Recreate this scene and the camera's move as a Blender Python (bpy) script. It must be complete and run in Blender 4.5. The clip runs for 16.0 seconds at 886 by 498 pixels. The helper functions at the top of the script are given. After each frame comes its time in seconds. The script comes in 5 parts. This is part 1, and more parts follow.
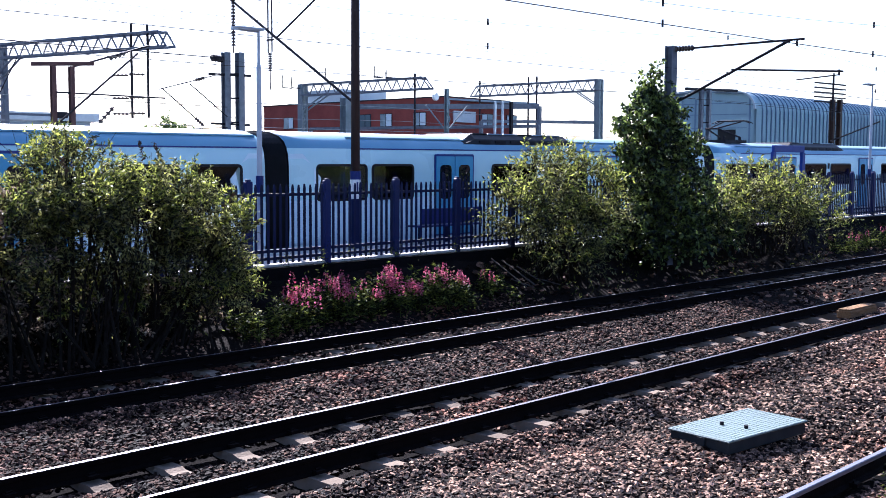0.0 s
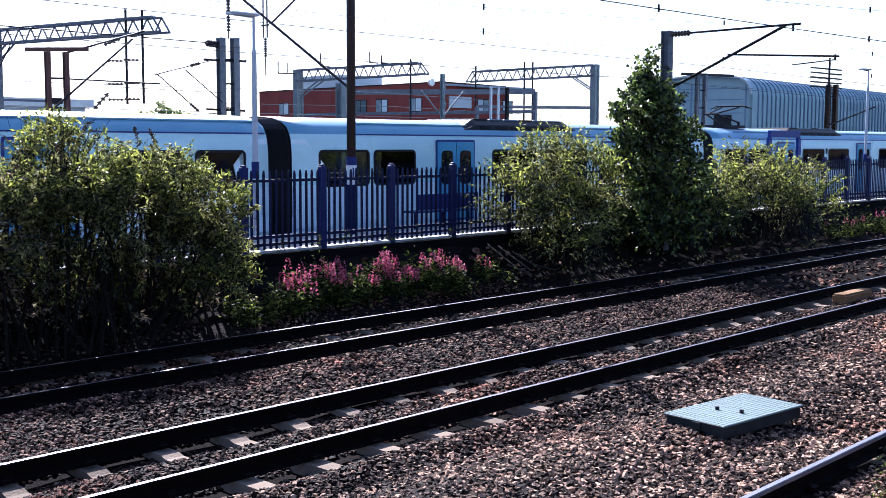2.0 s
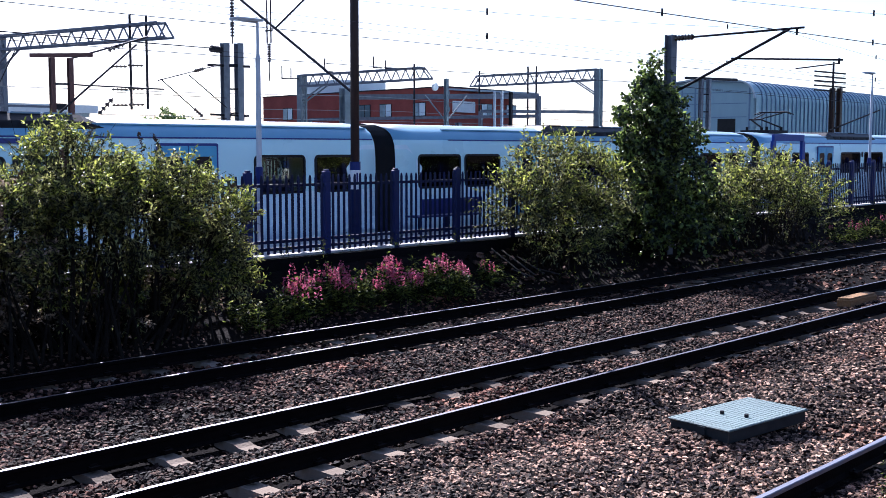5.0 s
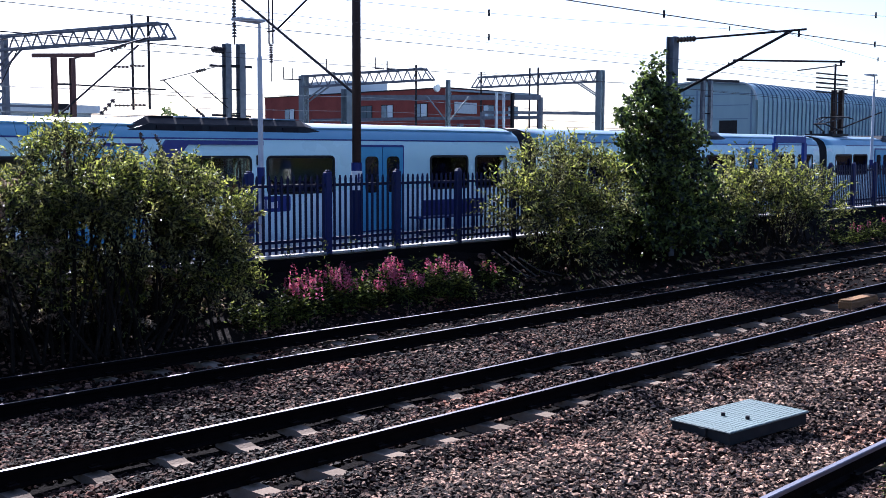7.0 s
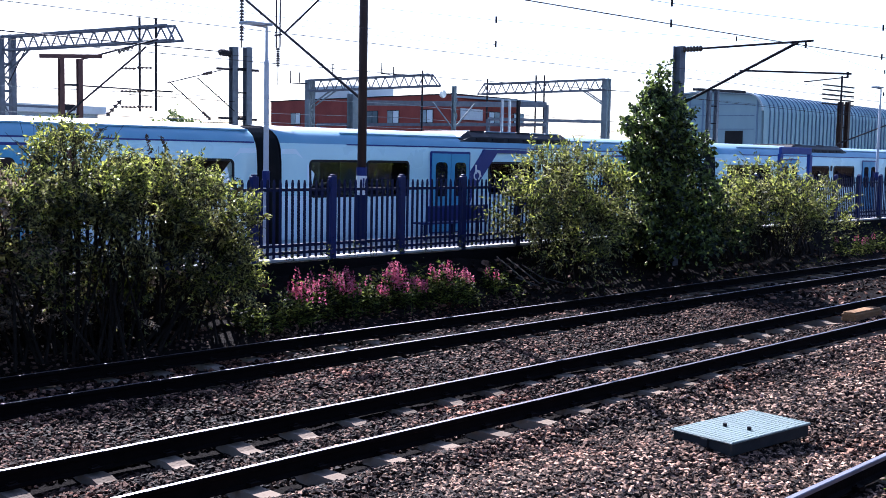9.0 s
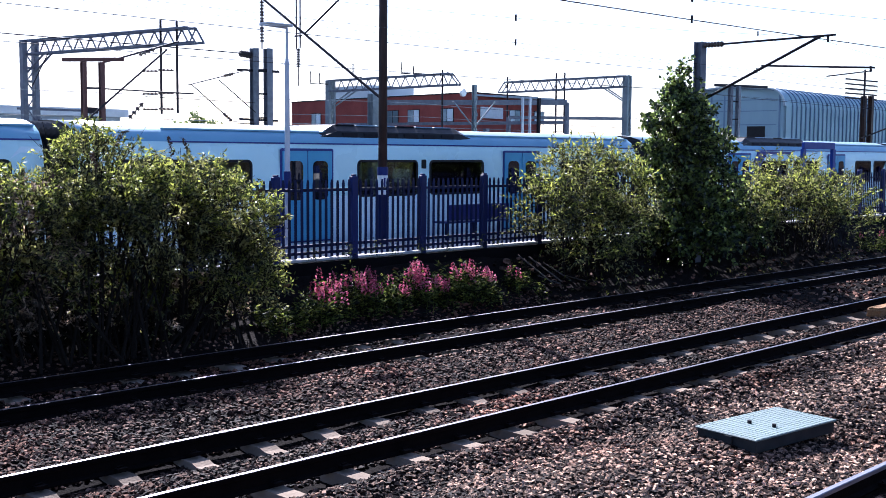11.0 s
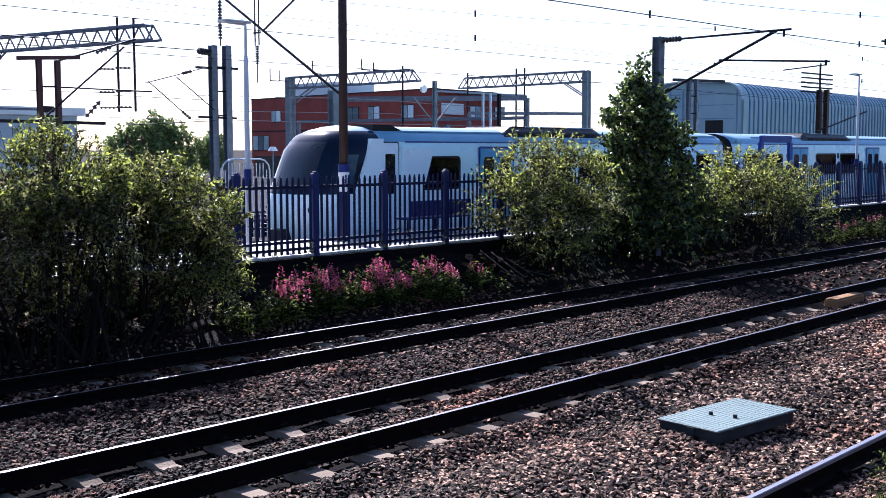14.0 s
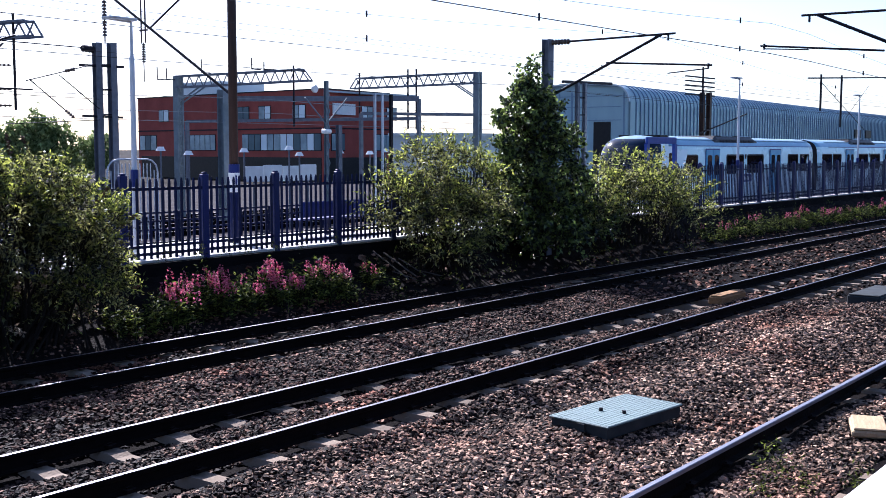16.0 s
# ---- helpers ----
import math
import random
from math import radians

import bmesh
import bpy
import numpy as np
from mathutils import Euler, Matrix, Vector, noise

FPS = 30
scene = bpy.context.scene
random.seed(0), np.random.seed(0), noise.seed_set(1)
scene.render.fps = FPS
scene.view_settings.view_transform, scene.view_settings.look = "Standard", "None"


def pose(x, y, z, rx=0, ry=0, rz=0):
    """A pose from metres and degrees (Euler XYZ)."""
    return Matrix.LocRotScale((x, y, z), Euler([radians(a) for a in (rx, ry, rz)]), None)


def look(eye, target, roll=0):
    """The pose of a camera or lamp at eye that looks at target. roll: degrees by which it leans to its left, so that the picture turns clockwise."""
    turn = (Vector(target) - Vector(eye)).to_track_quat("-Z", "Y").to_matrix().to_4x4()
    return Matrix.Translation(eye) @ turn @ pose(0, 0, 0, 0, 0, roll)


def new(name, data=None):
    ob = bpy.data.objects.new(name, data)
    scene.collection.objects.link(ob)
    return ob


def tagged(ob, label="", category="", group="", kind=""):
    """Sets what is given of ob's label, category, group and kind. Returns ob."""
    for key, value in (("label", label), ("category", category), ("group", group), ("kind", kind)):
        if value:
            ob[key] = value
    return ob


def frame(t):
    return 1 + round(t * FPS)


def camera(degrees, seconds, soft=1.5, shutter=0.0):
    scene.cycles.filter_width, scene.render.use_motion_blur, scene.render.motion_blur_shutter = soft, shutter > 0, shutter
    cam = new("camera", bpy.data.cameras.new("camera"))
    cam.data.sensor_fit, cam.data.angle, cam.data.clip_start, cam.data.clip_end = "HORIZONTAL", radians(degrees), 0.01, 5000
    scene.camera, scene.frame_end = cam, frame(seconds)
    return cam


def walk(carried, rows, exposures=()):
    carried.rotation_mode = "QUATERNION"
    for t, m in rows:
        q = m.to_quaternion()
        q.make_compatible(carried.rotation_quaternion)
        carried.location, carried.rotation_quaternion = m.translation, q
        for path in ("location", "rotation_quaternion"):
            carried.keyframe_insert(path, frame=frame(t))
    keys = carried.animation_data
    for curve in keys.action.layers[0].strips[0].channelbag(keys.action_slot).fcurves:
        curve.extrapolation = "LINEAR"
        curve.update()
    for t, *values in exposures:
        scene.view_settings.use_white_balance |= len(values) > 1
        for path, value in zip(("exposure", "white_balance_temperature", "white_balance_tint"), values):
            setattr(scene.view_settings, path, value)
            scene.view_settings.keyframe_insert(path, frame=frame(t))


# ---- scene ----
EXPOSURE = 2.05
LIGHTNESS = [(0, -0.05), (0.5, -0.52), (1, -0.45), (1.5, -0.22), (2, -0.13), (3.5, -0.2), (7, -0.47), (7.5, -0.4), (8, -0.24), (9, -0.15), (12, -0.1), (13.5, -0.2), (14.5, -0.4), (15.2, -0.42), (16, -0.33)]
EYE = (0.0, 0.0, 3.137)
# seconds, heading from +x, pitch, lean
TURNS = [
    (0, 43.42, -4.75, 0.31),
    (0.5, 43.30, -4.58, 0.37),
    (1, 43.00, -5.55, 0.11),
    (1.5, 43.31, -5.29, 0.17),
    (2, 43.21, -5.49, 0.24),
    (2.5, 43.29, -4.98, 0.27),
    (3, 43.52, -4.88, 0.22),
    (3.5, 43.30, -5.01, 0.20),
    (4, 43.32, -5.27, -0.03),
    (6.5, 43.57, -5.15, 0.30),
    (7, 43.49, -5.20, 0.23),
    (7.5, 41.98, -4.91, -0.20),
    (8, 42.87, -4.90, 1.18),
    (8.5, 43.43, -4.81, 1.06),
    (9, 43.69, -4.89, 1.07),
    (9.5, 44.23, -4.74, 0.90),
    (12, 45.05, -5.10, 0.27),
    (12.5, 45.03, -5.21, 0.03),
    (13, 44.37, -5.36, -0.12),
    (13.5, 43.72, -5.40, -0.19),
    (14, 42.84, -5.15, -0.02),
    (14.5, 41.64, -4.92, 0.13),
    (15, 39.19, -4.92, 0.38),
    (15.5, 38.03, -4.89, 0.30),
    (16, 37.27, -5.12, 0.10),
]


def gaze(heading, pitch, lean):
    a, b = radians(heading), radians(pitch)
    way = Vector((math.cos(a) * math.cos(b), math.sin(a) * math.cos(b), math.sin(b)))
    return look(EYE, Vector(EYE) + way, lean)


cam = camera(43.67, 16.0, soft=0.75)
walk(cam, [(t, gaze(h, p, r)) for t, h, p, r in TURNS], [(t, EXPOSURE + e, 5500, 22) for t, e in LIGHTNESS])

# ---- world and sun ----
SUN_WAY = Vector((0.42, 0.906, 0.75))
world = bpy.data.worlds.new("world")
scene.world = world
world.use_nodes = True
sky = world.node_tree.nodes.new("ShaderNodeTexSky")
sky.sky_type, sky.sun_disc = "NISHITA", False
sky.sun_elevation, sky.sun_rotation = radians(37), radians(25)
sky.air_density, sky.dust_density = 1.0, 1.2
sky.ozone_density = 2.5
world.node_tree.links.new(sky.outputs[0], world.node_tree.nodes["Background"].inputs[0])
world.node_tree.nodes["Background"].inputs[1].default_value = 0.062
sun = new("sun", bpy.data.lights.new("sun", "SUN"))
sun.data.energy, sun.data.angle, sun.data.color = 5.0, radians(0.5), (1.0, 0.94, 0.84)
sun.matrix_world = look(SUN_WAY * 60, (0, 0, 0))


# ---- materials ----
def mat(name, a, b=None, rough=0.7, metal=0.0, scale=3.0, bump=0.0, fine=40.0, per="", through_light=0.0, stretch=None, spec=0.5, skew=1.0):
    """Two colours mixed by noise at two scales; per: 'island' or 'object' varies piece by piece."""
    m = bpy.data.materials.new(name)
    m.use_nodes = True
    n, l = m.node_tree.nodes, m.node_tree.links
    p = n["Principled BSDF"]
    p.inputs["Metallic"].default_value = metal
    p.inputs["Specular IOR Level"].default_value = spec
    b = b or tuple(c * 0.75 for c in a)
    co = n.new("ShaderNodeTexCoord")
    mp = n.new("ShaderNodeMapping")
    l.new(co.outputs["Object"], mp.inputs[0])
    if stretch:
        mp.inputs["Scale"].default_value = stretch
    big, small = n.new("ShaderNodeTexNoise"), n.new("ShaderNodeTexNoise")
    big.inputs["Scale"].default_value, small.inputs["Scale"].default_value = scale, fine
    big.inputs["Detail"].default_value = 6
    l.new(mp.outputs[0], big.inputs[0])
    l.new(mp.outputs[0], small.inputs[0])
    add = n.new("ShaderNodeMath")
    add.operation = "MULTIPLY_ADD"
    l.new(small.outputs[0], add.inputs[0])
    add.inputs[1].default_value = 0.5
    half = n.new("ShaderNodeMath")
    half.operation = "MULTIPLY_ADD"
    l.new(big.outputs[0], half.inputs[0])
    half.inputs[1].default_value, half.inputs[2].default_value = 1.6, -0.55
    l.new(half.outputs[0], add.inputs[2])
    fac = add.outputs[0]
    if per:
        src = n.new("ShaderNodeNewGeometry") if per == "island" else n.new("ShaderNodeObjectInfo")
        mix2 = n.new("ShaderNodeMath")
        mix2.operation = "MULTIPLY_ADD"
        l.new(src.outputs["Random Per Island" if per == "island" else "Random"], mix2.inputs[0])
        mix2.inputs[1].default_value = 1.0
        sub = n.new("ShaderNodeMath")
        sub.operation = "MULTIPLY_ADD"
        l.new(fac, sub.inputs[0])
        sub.inputs[1].default_value, sub.inputs[2].default_value = 0.6, -0.4
        l.new(sub.outputs[0], mix2.inputs[2])
        fac = mix2.outputs[0]
    if skew != 1.0:
        pw = n.new("ShaderNodeMath")
        pw.operation, pw.use_clamp = "POWER", True
        l.new(fac, pw.inputs[0])
        pw.inputs[1].default_value = skew
        fac = pw.outputs[0]
    mix = n.new("ShaderNodeMix")
    mix.data_type = "RGBA"
    mix.inputs[6].default_value, mix.inputs[7].default_value = (*a, 1), (*b, 1)
    l.new(fac, mix.inputs[0])
    l.new(mix.outputs[2], p.inputs["Base Color"])
    rr = n.new("ShaderNodeMapRange")
    rr.inputs[3].default_value, rr.inputs[4].default_value = max(rough - 0.1, 0.02), min(rough + 0.12, 1)
    l.new(big.outputs[0], rr.inputs[0])
    l.new(rr.outputs[0], p.inputs["Roughness"])
    if bump:
        bp = n.new("ShaderNodeBump")
        bp.inputs["Strength"].default_value, bp.inputs["Distance"].default_value = bump, 0.02
        l.new(small.outputs[0], bp.inputs["Height"])
        l.new(bp.outputs[0], p.inputs["Normal"])
    if through_light:
        tr, ms = n.new("ShaderNodeBsdfTranslucent"), n.new("ShaderNodeMixShader")
        l.new(mix.outputs[2], tr.inputs[0])
        ms.inputs[0].default_value = through_light
        l.new(p.outputs[0], ms.inputs[1])
        l.new(tr.outputs[0], ms.inputs[2])
        l.new(ms.outputs[0], n["Material Output"].inputs[0])
    return m


BALLAST = mat("ballast_stone", (0.009, 0.006, 0.005), (0.68, 0.445, 0.315), 0.75, scale=0.35, fine=60, bump=0.3, per="island", skew=2.75, spec=0.06)


def rust_stains(m, colour, scale):
    """Reddish patches of iron dust over the stones."""
    n, l = m.node_tree.nodes, m.node_tree.links
    p = n["Principled BSDF"]
    src = p.inputs["Base Color"].links[0].from_socket
    co, tx, rp, mx = n.new("ShaderNodeTexCoord"), n.new("ShaderNodeTexNoise"), n.new("ShaderNodeMapRange"), n.new("ShaderNodeMix")
    l.new(co.outputs["Object"], tx.inputs[0])
    tx.inputs["Scale"].default_value = scale
    rp.inputs[1].default_value, rp.inputs[2].default_value, rp.inputs[4].default_value = 0.52, 0.72, 0.75
    l.new(tx.outputs[0], rp.inputs[0])
    mx.data_type, mx.blend_type = "RGBA", "MULTIPLY"
    l.new(rp.outputs[0], mx.inputs[0])
    l.new(src, mx.inputs[6])
    mx.inputs[7].default_value = (*colour, 1)
    l.new(mx.outputs[2], p.inputs["Base Color"])


rust_stains(BALLAST, (1.25, 0.82, 0.7), 0.32)


def backlit_shade_tint(m):
    """Darkens the running lines' stones: backlit shade put into colour; the cess stays lighter."""
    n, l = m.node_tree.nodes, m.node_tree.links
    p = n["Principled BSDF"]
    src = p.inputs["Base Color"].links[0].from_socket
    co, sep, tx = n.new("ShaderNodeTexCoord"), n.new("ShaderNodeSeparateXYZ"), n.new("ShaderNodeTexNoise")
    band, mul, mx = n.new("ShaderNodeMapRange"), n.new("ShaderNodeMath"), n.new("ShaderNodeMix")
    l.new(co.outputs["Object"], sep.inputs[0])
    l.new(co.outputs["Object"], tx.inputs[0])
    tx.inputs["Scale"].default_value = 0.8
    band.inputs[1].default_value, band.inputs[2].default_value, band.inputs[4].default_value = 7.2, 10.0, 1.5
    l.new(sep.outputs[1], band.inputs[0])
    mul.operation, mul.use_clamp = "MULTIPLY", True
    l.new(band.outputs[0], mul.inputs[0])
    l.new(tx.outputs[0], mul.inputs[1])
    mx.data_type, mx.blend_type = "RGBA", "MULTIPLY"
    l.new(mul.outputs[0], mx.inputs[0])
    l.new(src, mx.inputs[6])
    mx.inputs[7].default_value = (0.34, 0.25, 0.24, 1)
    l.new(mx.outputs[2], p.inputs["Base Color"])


backlit_shade_tint(BALLAST)
# Near-black bed: shade in the gaps between stones is put into its colour.
BED = mat("shaded_ballast_bed", (0.006, 0.004, 0.004), (0.002, 0.0015, 0.0015), 0.95, scale=1.2, fine=45, bump=1.0, spec=0.03)
YARD = mat("yard_ballast", (0.06, 0.055, 0.058), (0.02, 0.019, 0.02), 0.95, scale=1.2, fine=5, bump=0.8, spec=0.02)
# Soil this black carries the backlit bank's shade in its colour.
SOIL = mat("shaded_soil", (0.014, 0.01, 0.009), (0.003, 0.0025, 0.002), 0.95, scale=1.5, fine=30, bump=1.0, spec=0.05)
# Rust darkened to black: the shade on the rails' near faces is painted in.
RAIL = mat("shaded_rusty_rail", (0.006, 0.004, 0.004), (0.003, 0.002, 0.002), 0.85, 0.0, scale=4, bump=0.3, spec=0.05)
RAIL_TOP = mat("polished_rail_head", (0.13, 0.122, 0.145), (0.08, 0.075, 0.092), 0.48, 1.0, scale=6, stretch=(0.4, 4, 4))
WORN_TOP = mat("dull_rail_head", (0.17, 0.175, 0.22), (0.09, 0.092, 0.12), 0.55, 0.2, scale=6, stretch=(0.3, 4, 4))
CONCRETE = mat("sleeper_concrete", (0.21, 0.16, 0.12), (0.1, 0.075, 0.056), 0.85, scale=3, bump=0.4, per="object", spec=0.1)
TIMBER = mat("pale_timber", (0.3, 0.165, 0.07), (0.15, 0.075, 0.032), 0.8, scale=4, bump=0.4, stretch=(1, 8, 8), spec=0.2)
PALE_WOOD = mat("weathered_wood", (0.46, 0.34, 0.2), (0.28, 0.19, 0.11), 0.85, scale=4, bump=0.4, stretch=(1, 8, 8), spec=0.2)
OLD_WOOD = mat("grey_old_wood", (0.09, 0.075, 0.065), (0.045, 0.037, 0.032), 0.9, scale=4, bump=0.4, stretch=(8, 1, 8), spec=0.1)
PAVING = mat("platform_paving", (0.5, 0.48, 0.45), (0.34, 0.325, 0.31), 0.8, scale=1.5, bump=0.2)
EDGE = mat("white_edge", (0.75, 0.73, 0.7), (0.55, 0.53, 0.5), 0.7, scale=2)
# Wall colour taken down to black for the shaded side facing the camera.
WALL = mat("shaded_platform_wall", (0.007, 0.006, 0.007), (0.003, 0.003, 0.003), 0.9, scale=1.5, bump=0.6, spec=0.05)
NAVY = mat("navy_paint", (0.003, 0.007, 0.048), (0.002, 0.004, 0.022), 0.45, scale=5, per="object", spec=0.2)
# Lighter copy of the navy: sky light caught by the posts, as colour.
POST_SKY_LIT = mat("sky_lit_post_navy", (0.005, 0.012, 0.085), (0.004, 0.008, 0.05), 0.42, scale=5, per="object", spec=0.25)
SIGN_BLUE = mat("sign_blue_paint", (0.02, 0.05, 0.26), (0.015, 0.038, 0.2), 0.4, scale=5, spec=0.3)
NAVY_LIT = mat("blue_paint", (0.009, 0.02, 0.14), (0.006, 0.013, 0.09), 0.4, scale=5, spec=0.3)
GALV = mat("galvanised_steel", (0.15, 0.16, 0.195), (0.08, 0.088, 0.11), 0.55, 0.3, scale=5, fine=25)
DARK_STEEL = mat("dark_steel", (0.018, 0.016, 0.022), (0.009, 0.008, 0.011), 0.6, 0.2, scale=5, spec=0.2)
BROWN = mat("rust_brown_steel", (0.05, 0.024, 0.016), (0.02, 0.011, 0.009), 0.6, 0.1, scale=3, bump=0.2, stretch=(4, 4, 0.5), spec=0.3)
RUST = mat("faded_rust_paint", (0.1, 0.046, 0.042), (0.06, 0.03, 0.03), 0.7, scale=3, spec=0.2)
# Much darker than the cover plate: the sides' shade is painted in.
PIT_SIDE = mat("shaded_pit_frame", (0.025, 0.031, 0.034), (0.012, 0.015, 0.017), 0.8, scale=4, spec=0.2)
LAMP_GREY = mat("pale_lamp_post", (0.52, 0.55, 0.6), (0.4, 0.42, 0.46), 0.4, 0.1, scale=3)
WHITE = mat("white_paint", (0.8, 0.8, 0.78), (0.65, 0.65, 0.63), 0.5, scale=3)
CERAMIC = mat("brown_insulator", (0.05, 0.028, 0.02), (0.03, 0.018, 0.014), 0.25)
BODY = mat("train_white", (0.6, 0.82, 0.8), (0.53, 0.76, 0.77), 0.28, scale=0.8, fine=8)
BODY_PALE = mat("train_silver_and_bounce", (0.76, 0.89, 0.9), (0.7, 0.84, 0.87), 0.3, scale=0.8)
GALV_PALE = mat("weathered_galvanised_steel", (0.18, 0.215, 0.235), (0.1, 0.125, 0.14), 0.6, 0.1, scale=3, fine=20)
TARMAC = mat("platform_tarmac", (0.06, 0.058, 0.056), (0.035, 0.034, 0.034), 0.9, scale=2, fine=60, bump=0.4, spec=0.1)
ROOF = mat("train_roof_grey", (0.2, 0.3, 0.38), (0.14, 0.23, 0.31), 0.35, scale=1.2, stretch=(0.3, 2, 2))
CANTRAIL = mat("train_blue_band", (0.2, 0.4, 0.52), (0.15, 0.33, 0.46), 0.35, scale=1.0)
DOOR = mat("train_door_blue", (0.1, 0.37, 0.55), (0.07, 0.29, 0.47), 0.35, scale=1.5)
STRIPE = mat("train_indigo", (0.015, 0.03, 0.2), (0.012, 0.022, 0.15), 0.35, scale=2)
BLACK = mat("black_rubber", (0.008, 0.008, 0.01), (0.004, 0.004, 0.005), 0.5, scale=4, spec=0.25)
UNDER = mat("underframe", (0.03, 0.028, 0.028), (0.015, 0.014, 0.014), 0.8, scale=3)
WINDOW = mat("dark_tinted_glass", (0.012, 0.014, 0.017), (0.008, 0.009, 0.012), 0.05, scale=1, spec=0.6)
CABGLASS = mat("cab_dark_shell", (0.005, 0.013, 0.032), (0.003, 0.008, 0.02), 0.08, scale=1, spec=0.15)
DIM_BRICK = mat("back_wall_brown", (0.045, 0.035, 0.032), (0.025, 0.02, 0.018), 0.9, scale=1, fine=14, bump=0.3, spec=0.1)
TEAL = mat("teal_cab_glass", (0.03, 0.09, 0.13), (0.02, 0.06, 0.09), 0.08, scale=1, spec=0.8)
BRICK = mat("red_brick", (0.36, 0.08, 0.058), (0.23, 0.05, 0.04), 0.85, scale=0.6, fine=6, bump=0.2, spec=0.2)
for polished in (WINDOW, TEAL):
    shine = polished.node_tree.nodes["Principled BSDF"].inputs["Roughness"]
    polished.node_tree.links.remove(shine.links[0])
    shine.default_value = 0.015


def tinted_pane(name, tint, gloss):
    """Grey glass: most of the light is swallowed, some passes, some is mirrored."""
    m = bpy.data.materials.new(name)
    m.use_nodes = True
    n, l = m.node_tree.nodes, m.node_tree.links
    clear, shine, mix, lw = n.new("ShaderNodeBsdfTransparent"), n.new("ShaderNodeBsdfGlossy"), n.new("ShaderNodeMixShader"), n.new("ShaderNodeFresnel")
    clear.inputs[0].default_value = (*tint, 1)
    shine.inputs["Roughness"].default_value = 0.01
    shine.inputs[0].default_value = (gloss, gloss, gloss, 1)
    lw.inputs[0].default_value = 1.45
    l.new(lw.outputs[0], mix.inputs[0])
    l.new(clear.outputs[0], mix.inputs[1])
    l.new(shine.outputs[0], mix.inputs[2])
    l.new(mix.outputs[0], n["Material Output"].inputs[0])
    return m


TINTED = tinted_pane("tinted_train_glass", (0.68, 0.72, 0.66), 0.7)
BUILD_GLASS = mat("office_window", (0.38, 0.5, 0.54), (0.08, 0.13, 0.16), 0.3, scale=0.5, fine=1.6)
DARK_PANE = mat("dark_office_pane", (0.1, 0.16, 0.18), (0.05, 0.08, 0.1), 0.4, scale=0.5, spec=0.2)
PALE_PANE = mat("pale_office_pane", (0.7, 0.78, 0.8), (0.58, 0.66, 0.7), 0.3, scale=0.5)
GREYCLAD = mat("grey_cladding", (0.42, 0.47, 0.5), (0.32, 0.37, 0.4), 0.5, scale=0.4)
SHED = mat("corrugated_steel", (0.27, 0.39, 0.43), (0.19, 0.29, 0.34), 0.45, 0.1, scale=0.3, fine=2, stretch=(1, 1, 0.2))
SHED_ROOF = mat("shed_roof_steel", (0.15, 0.23, 0.31), (0.1, 0.16, 0.24), 0.45, 0.1, scale=0.3)
COVER = mat("grey_green_cover", (0.135, 0.2, 0.19), (0.08, 0.12, 0.12), 0.6, scale=3, bump=0.2)
BARK = mat("bark", (0.022, 0.016, 0.012), (0.008, 0.006, 0.005), 0.9, scale=6, bump=0.6, spec=0.1)
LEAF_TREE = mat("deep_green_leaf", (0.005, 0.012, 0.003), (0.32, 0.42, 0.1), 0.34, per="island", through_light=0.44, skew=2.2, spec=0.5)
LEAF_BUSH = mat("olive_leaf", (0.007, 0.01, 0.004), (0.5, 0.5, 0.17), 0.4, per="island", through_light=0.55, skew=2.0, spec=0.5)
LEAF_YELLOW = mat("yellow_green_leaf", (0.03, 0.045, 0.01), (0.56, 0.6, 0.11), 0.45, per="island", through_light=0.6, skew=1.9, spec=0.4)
LEAF_LOW = mat("weed_leaf", (0.004, 0.008, 0.002), (0.26, 0.31, 0.06), 0.6, per="island", through_light=0.5, skew=2.2, spec=0.2)
BLOOM = mat("pink_bloom", (0.36, 0.05, 0.1), (0.75, 0.24, 0.34), 0.6, per="island", through_light=0.4, spec=0.2)
DRY_LEAF = mat("dry_pinkish_leaf", (0.06, 0.045, 0.03), (0.66, 0.5, 0.36), 0.6, per="island", through_light=0.35, skew=1.6, spec=0.4)
DRY = mat("dry_seed_head", (0.1, 0.05, 0.03), (0.05, 0.03, 0.02), 0.9, per="island")
FAR_LEAF = mat("distant_leaf", (0.07, 0.1, 0.03), (0.27, 0.34, 0.13), 0.7, per="island", through_light=0.3, spec=0.2)


# ---- mesh helpers ----
def box(bm, x0, x1, y0, y1, z0, z1, m=None):
    c = Matrix.LocRotScale(((x0 + x1) / 2, (y0 + y1) / 2, (z0 + z1) / 2), None, (abs(x1 - x0), abs(y1 - y0), abs(z1 - z0)))
    bmesh.ops.create_cube(bm, size=1, matrix=(m @ c) if m else c)
    return bm


def between(a, b):
    a, b = Vector(a), Vector(b)
    return Matrix.Translation((a + b) / 2) @ (b - a).to_track_quat("Z", "Y").to_matrix().to_4x4(), (b - a).length


def rod(bm, a, b, r=0.03, r2=None, seg=8):
    m, d = between(a, b)
    bmesh.ops.create_cone(bm, cap_ends=True, segments=seg, radius1=r, radius2=r if r2 is None else r2, depth=d, matrix=m)
    return bm


def beam(bm, a, b, w=0.06, h=None):
    m, d = between(a, b)
    bmesh.ops.create_cube(bm, size=1, matrix=m @ Matrix.Diagonal((w, h or w, d, 1)))
    return bm


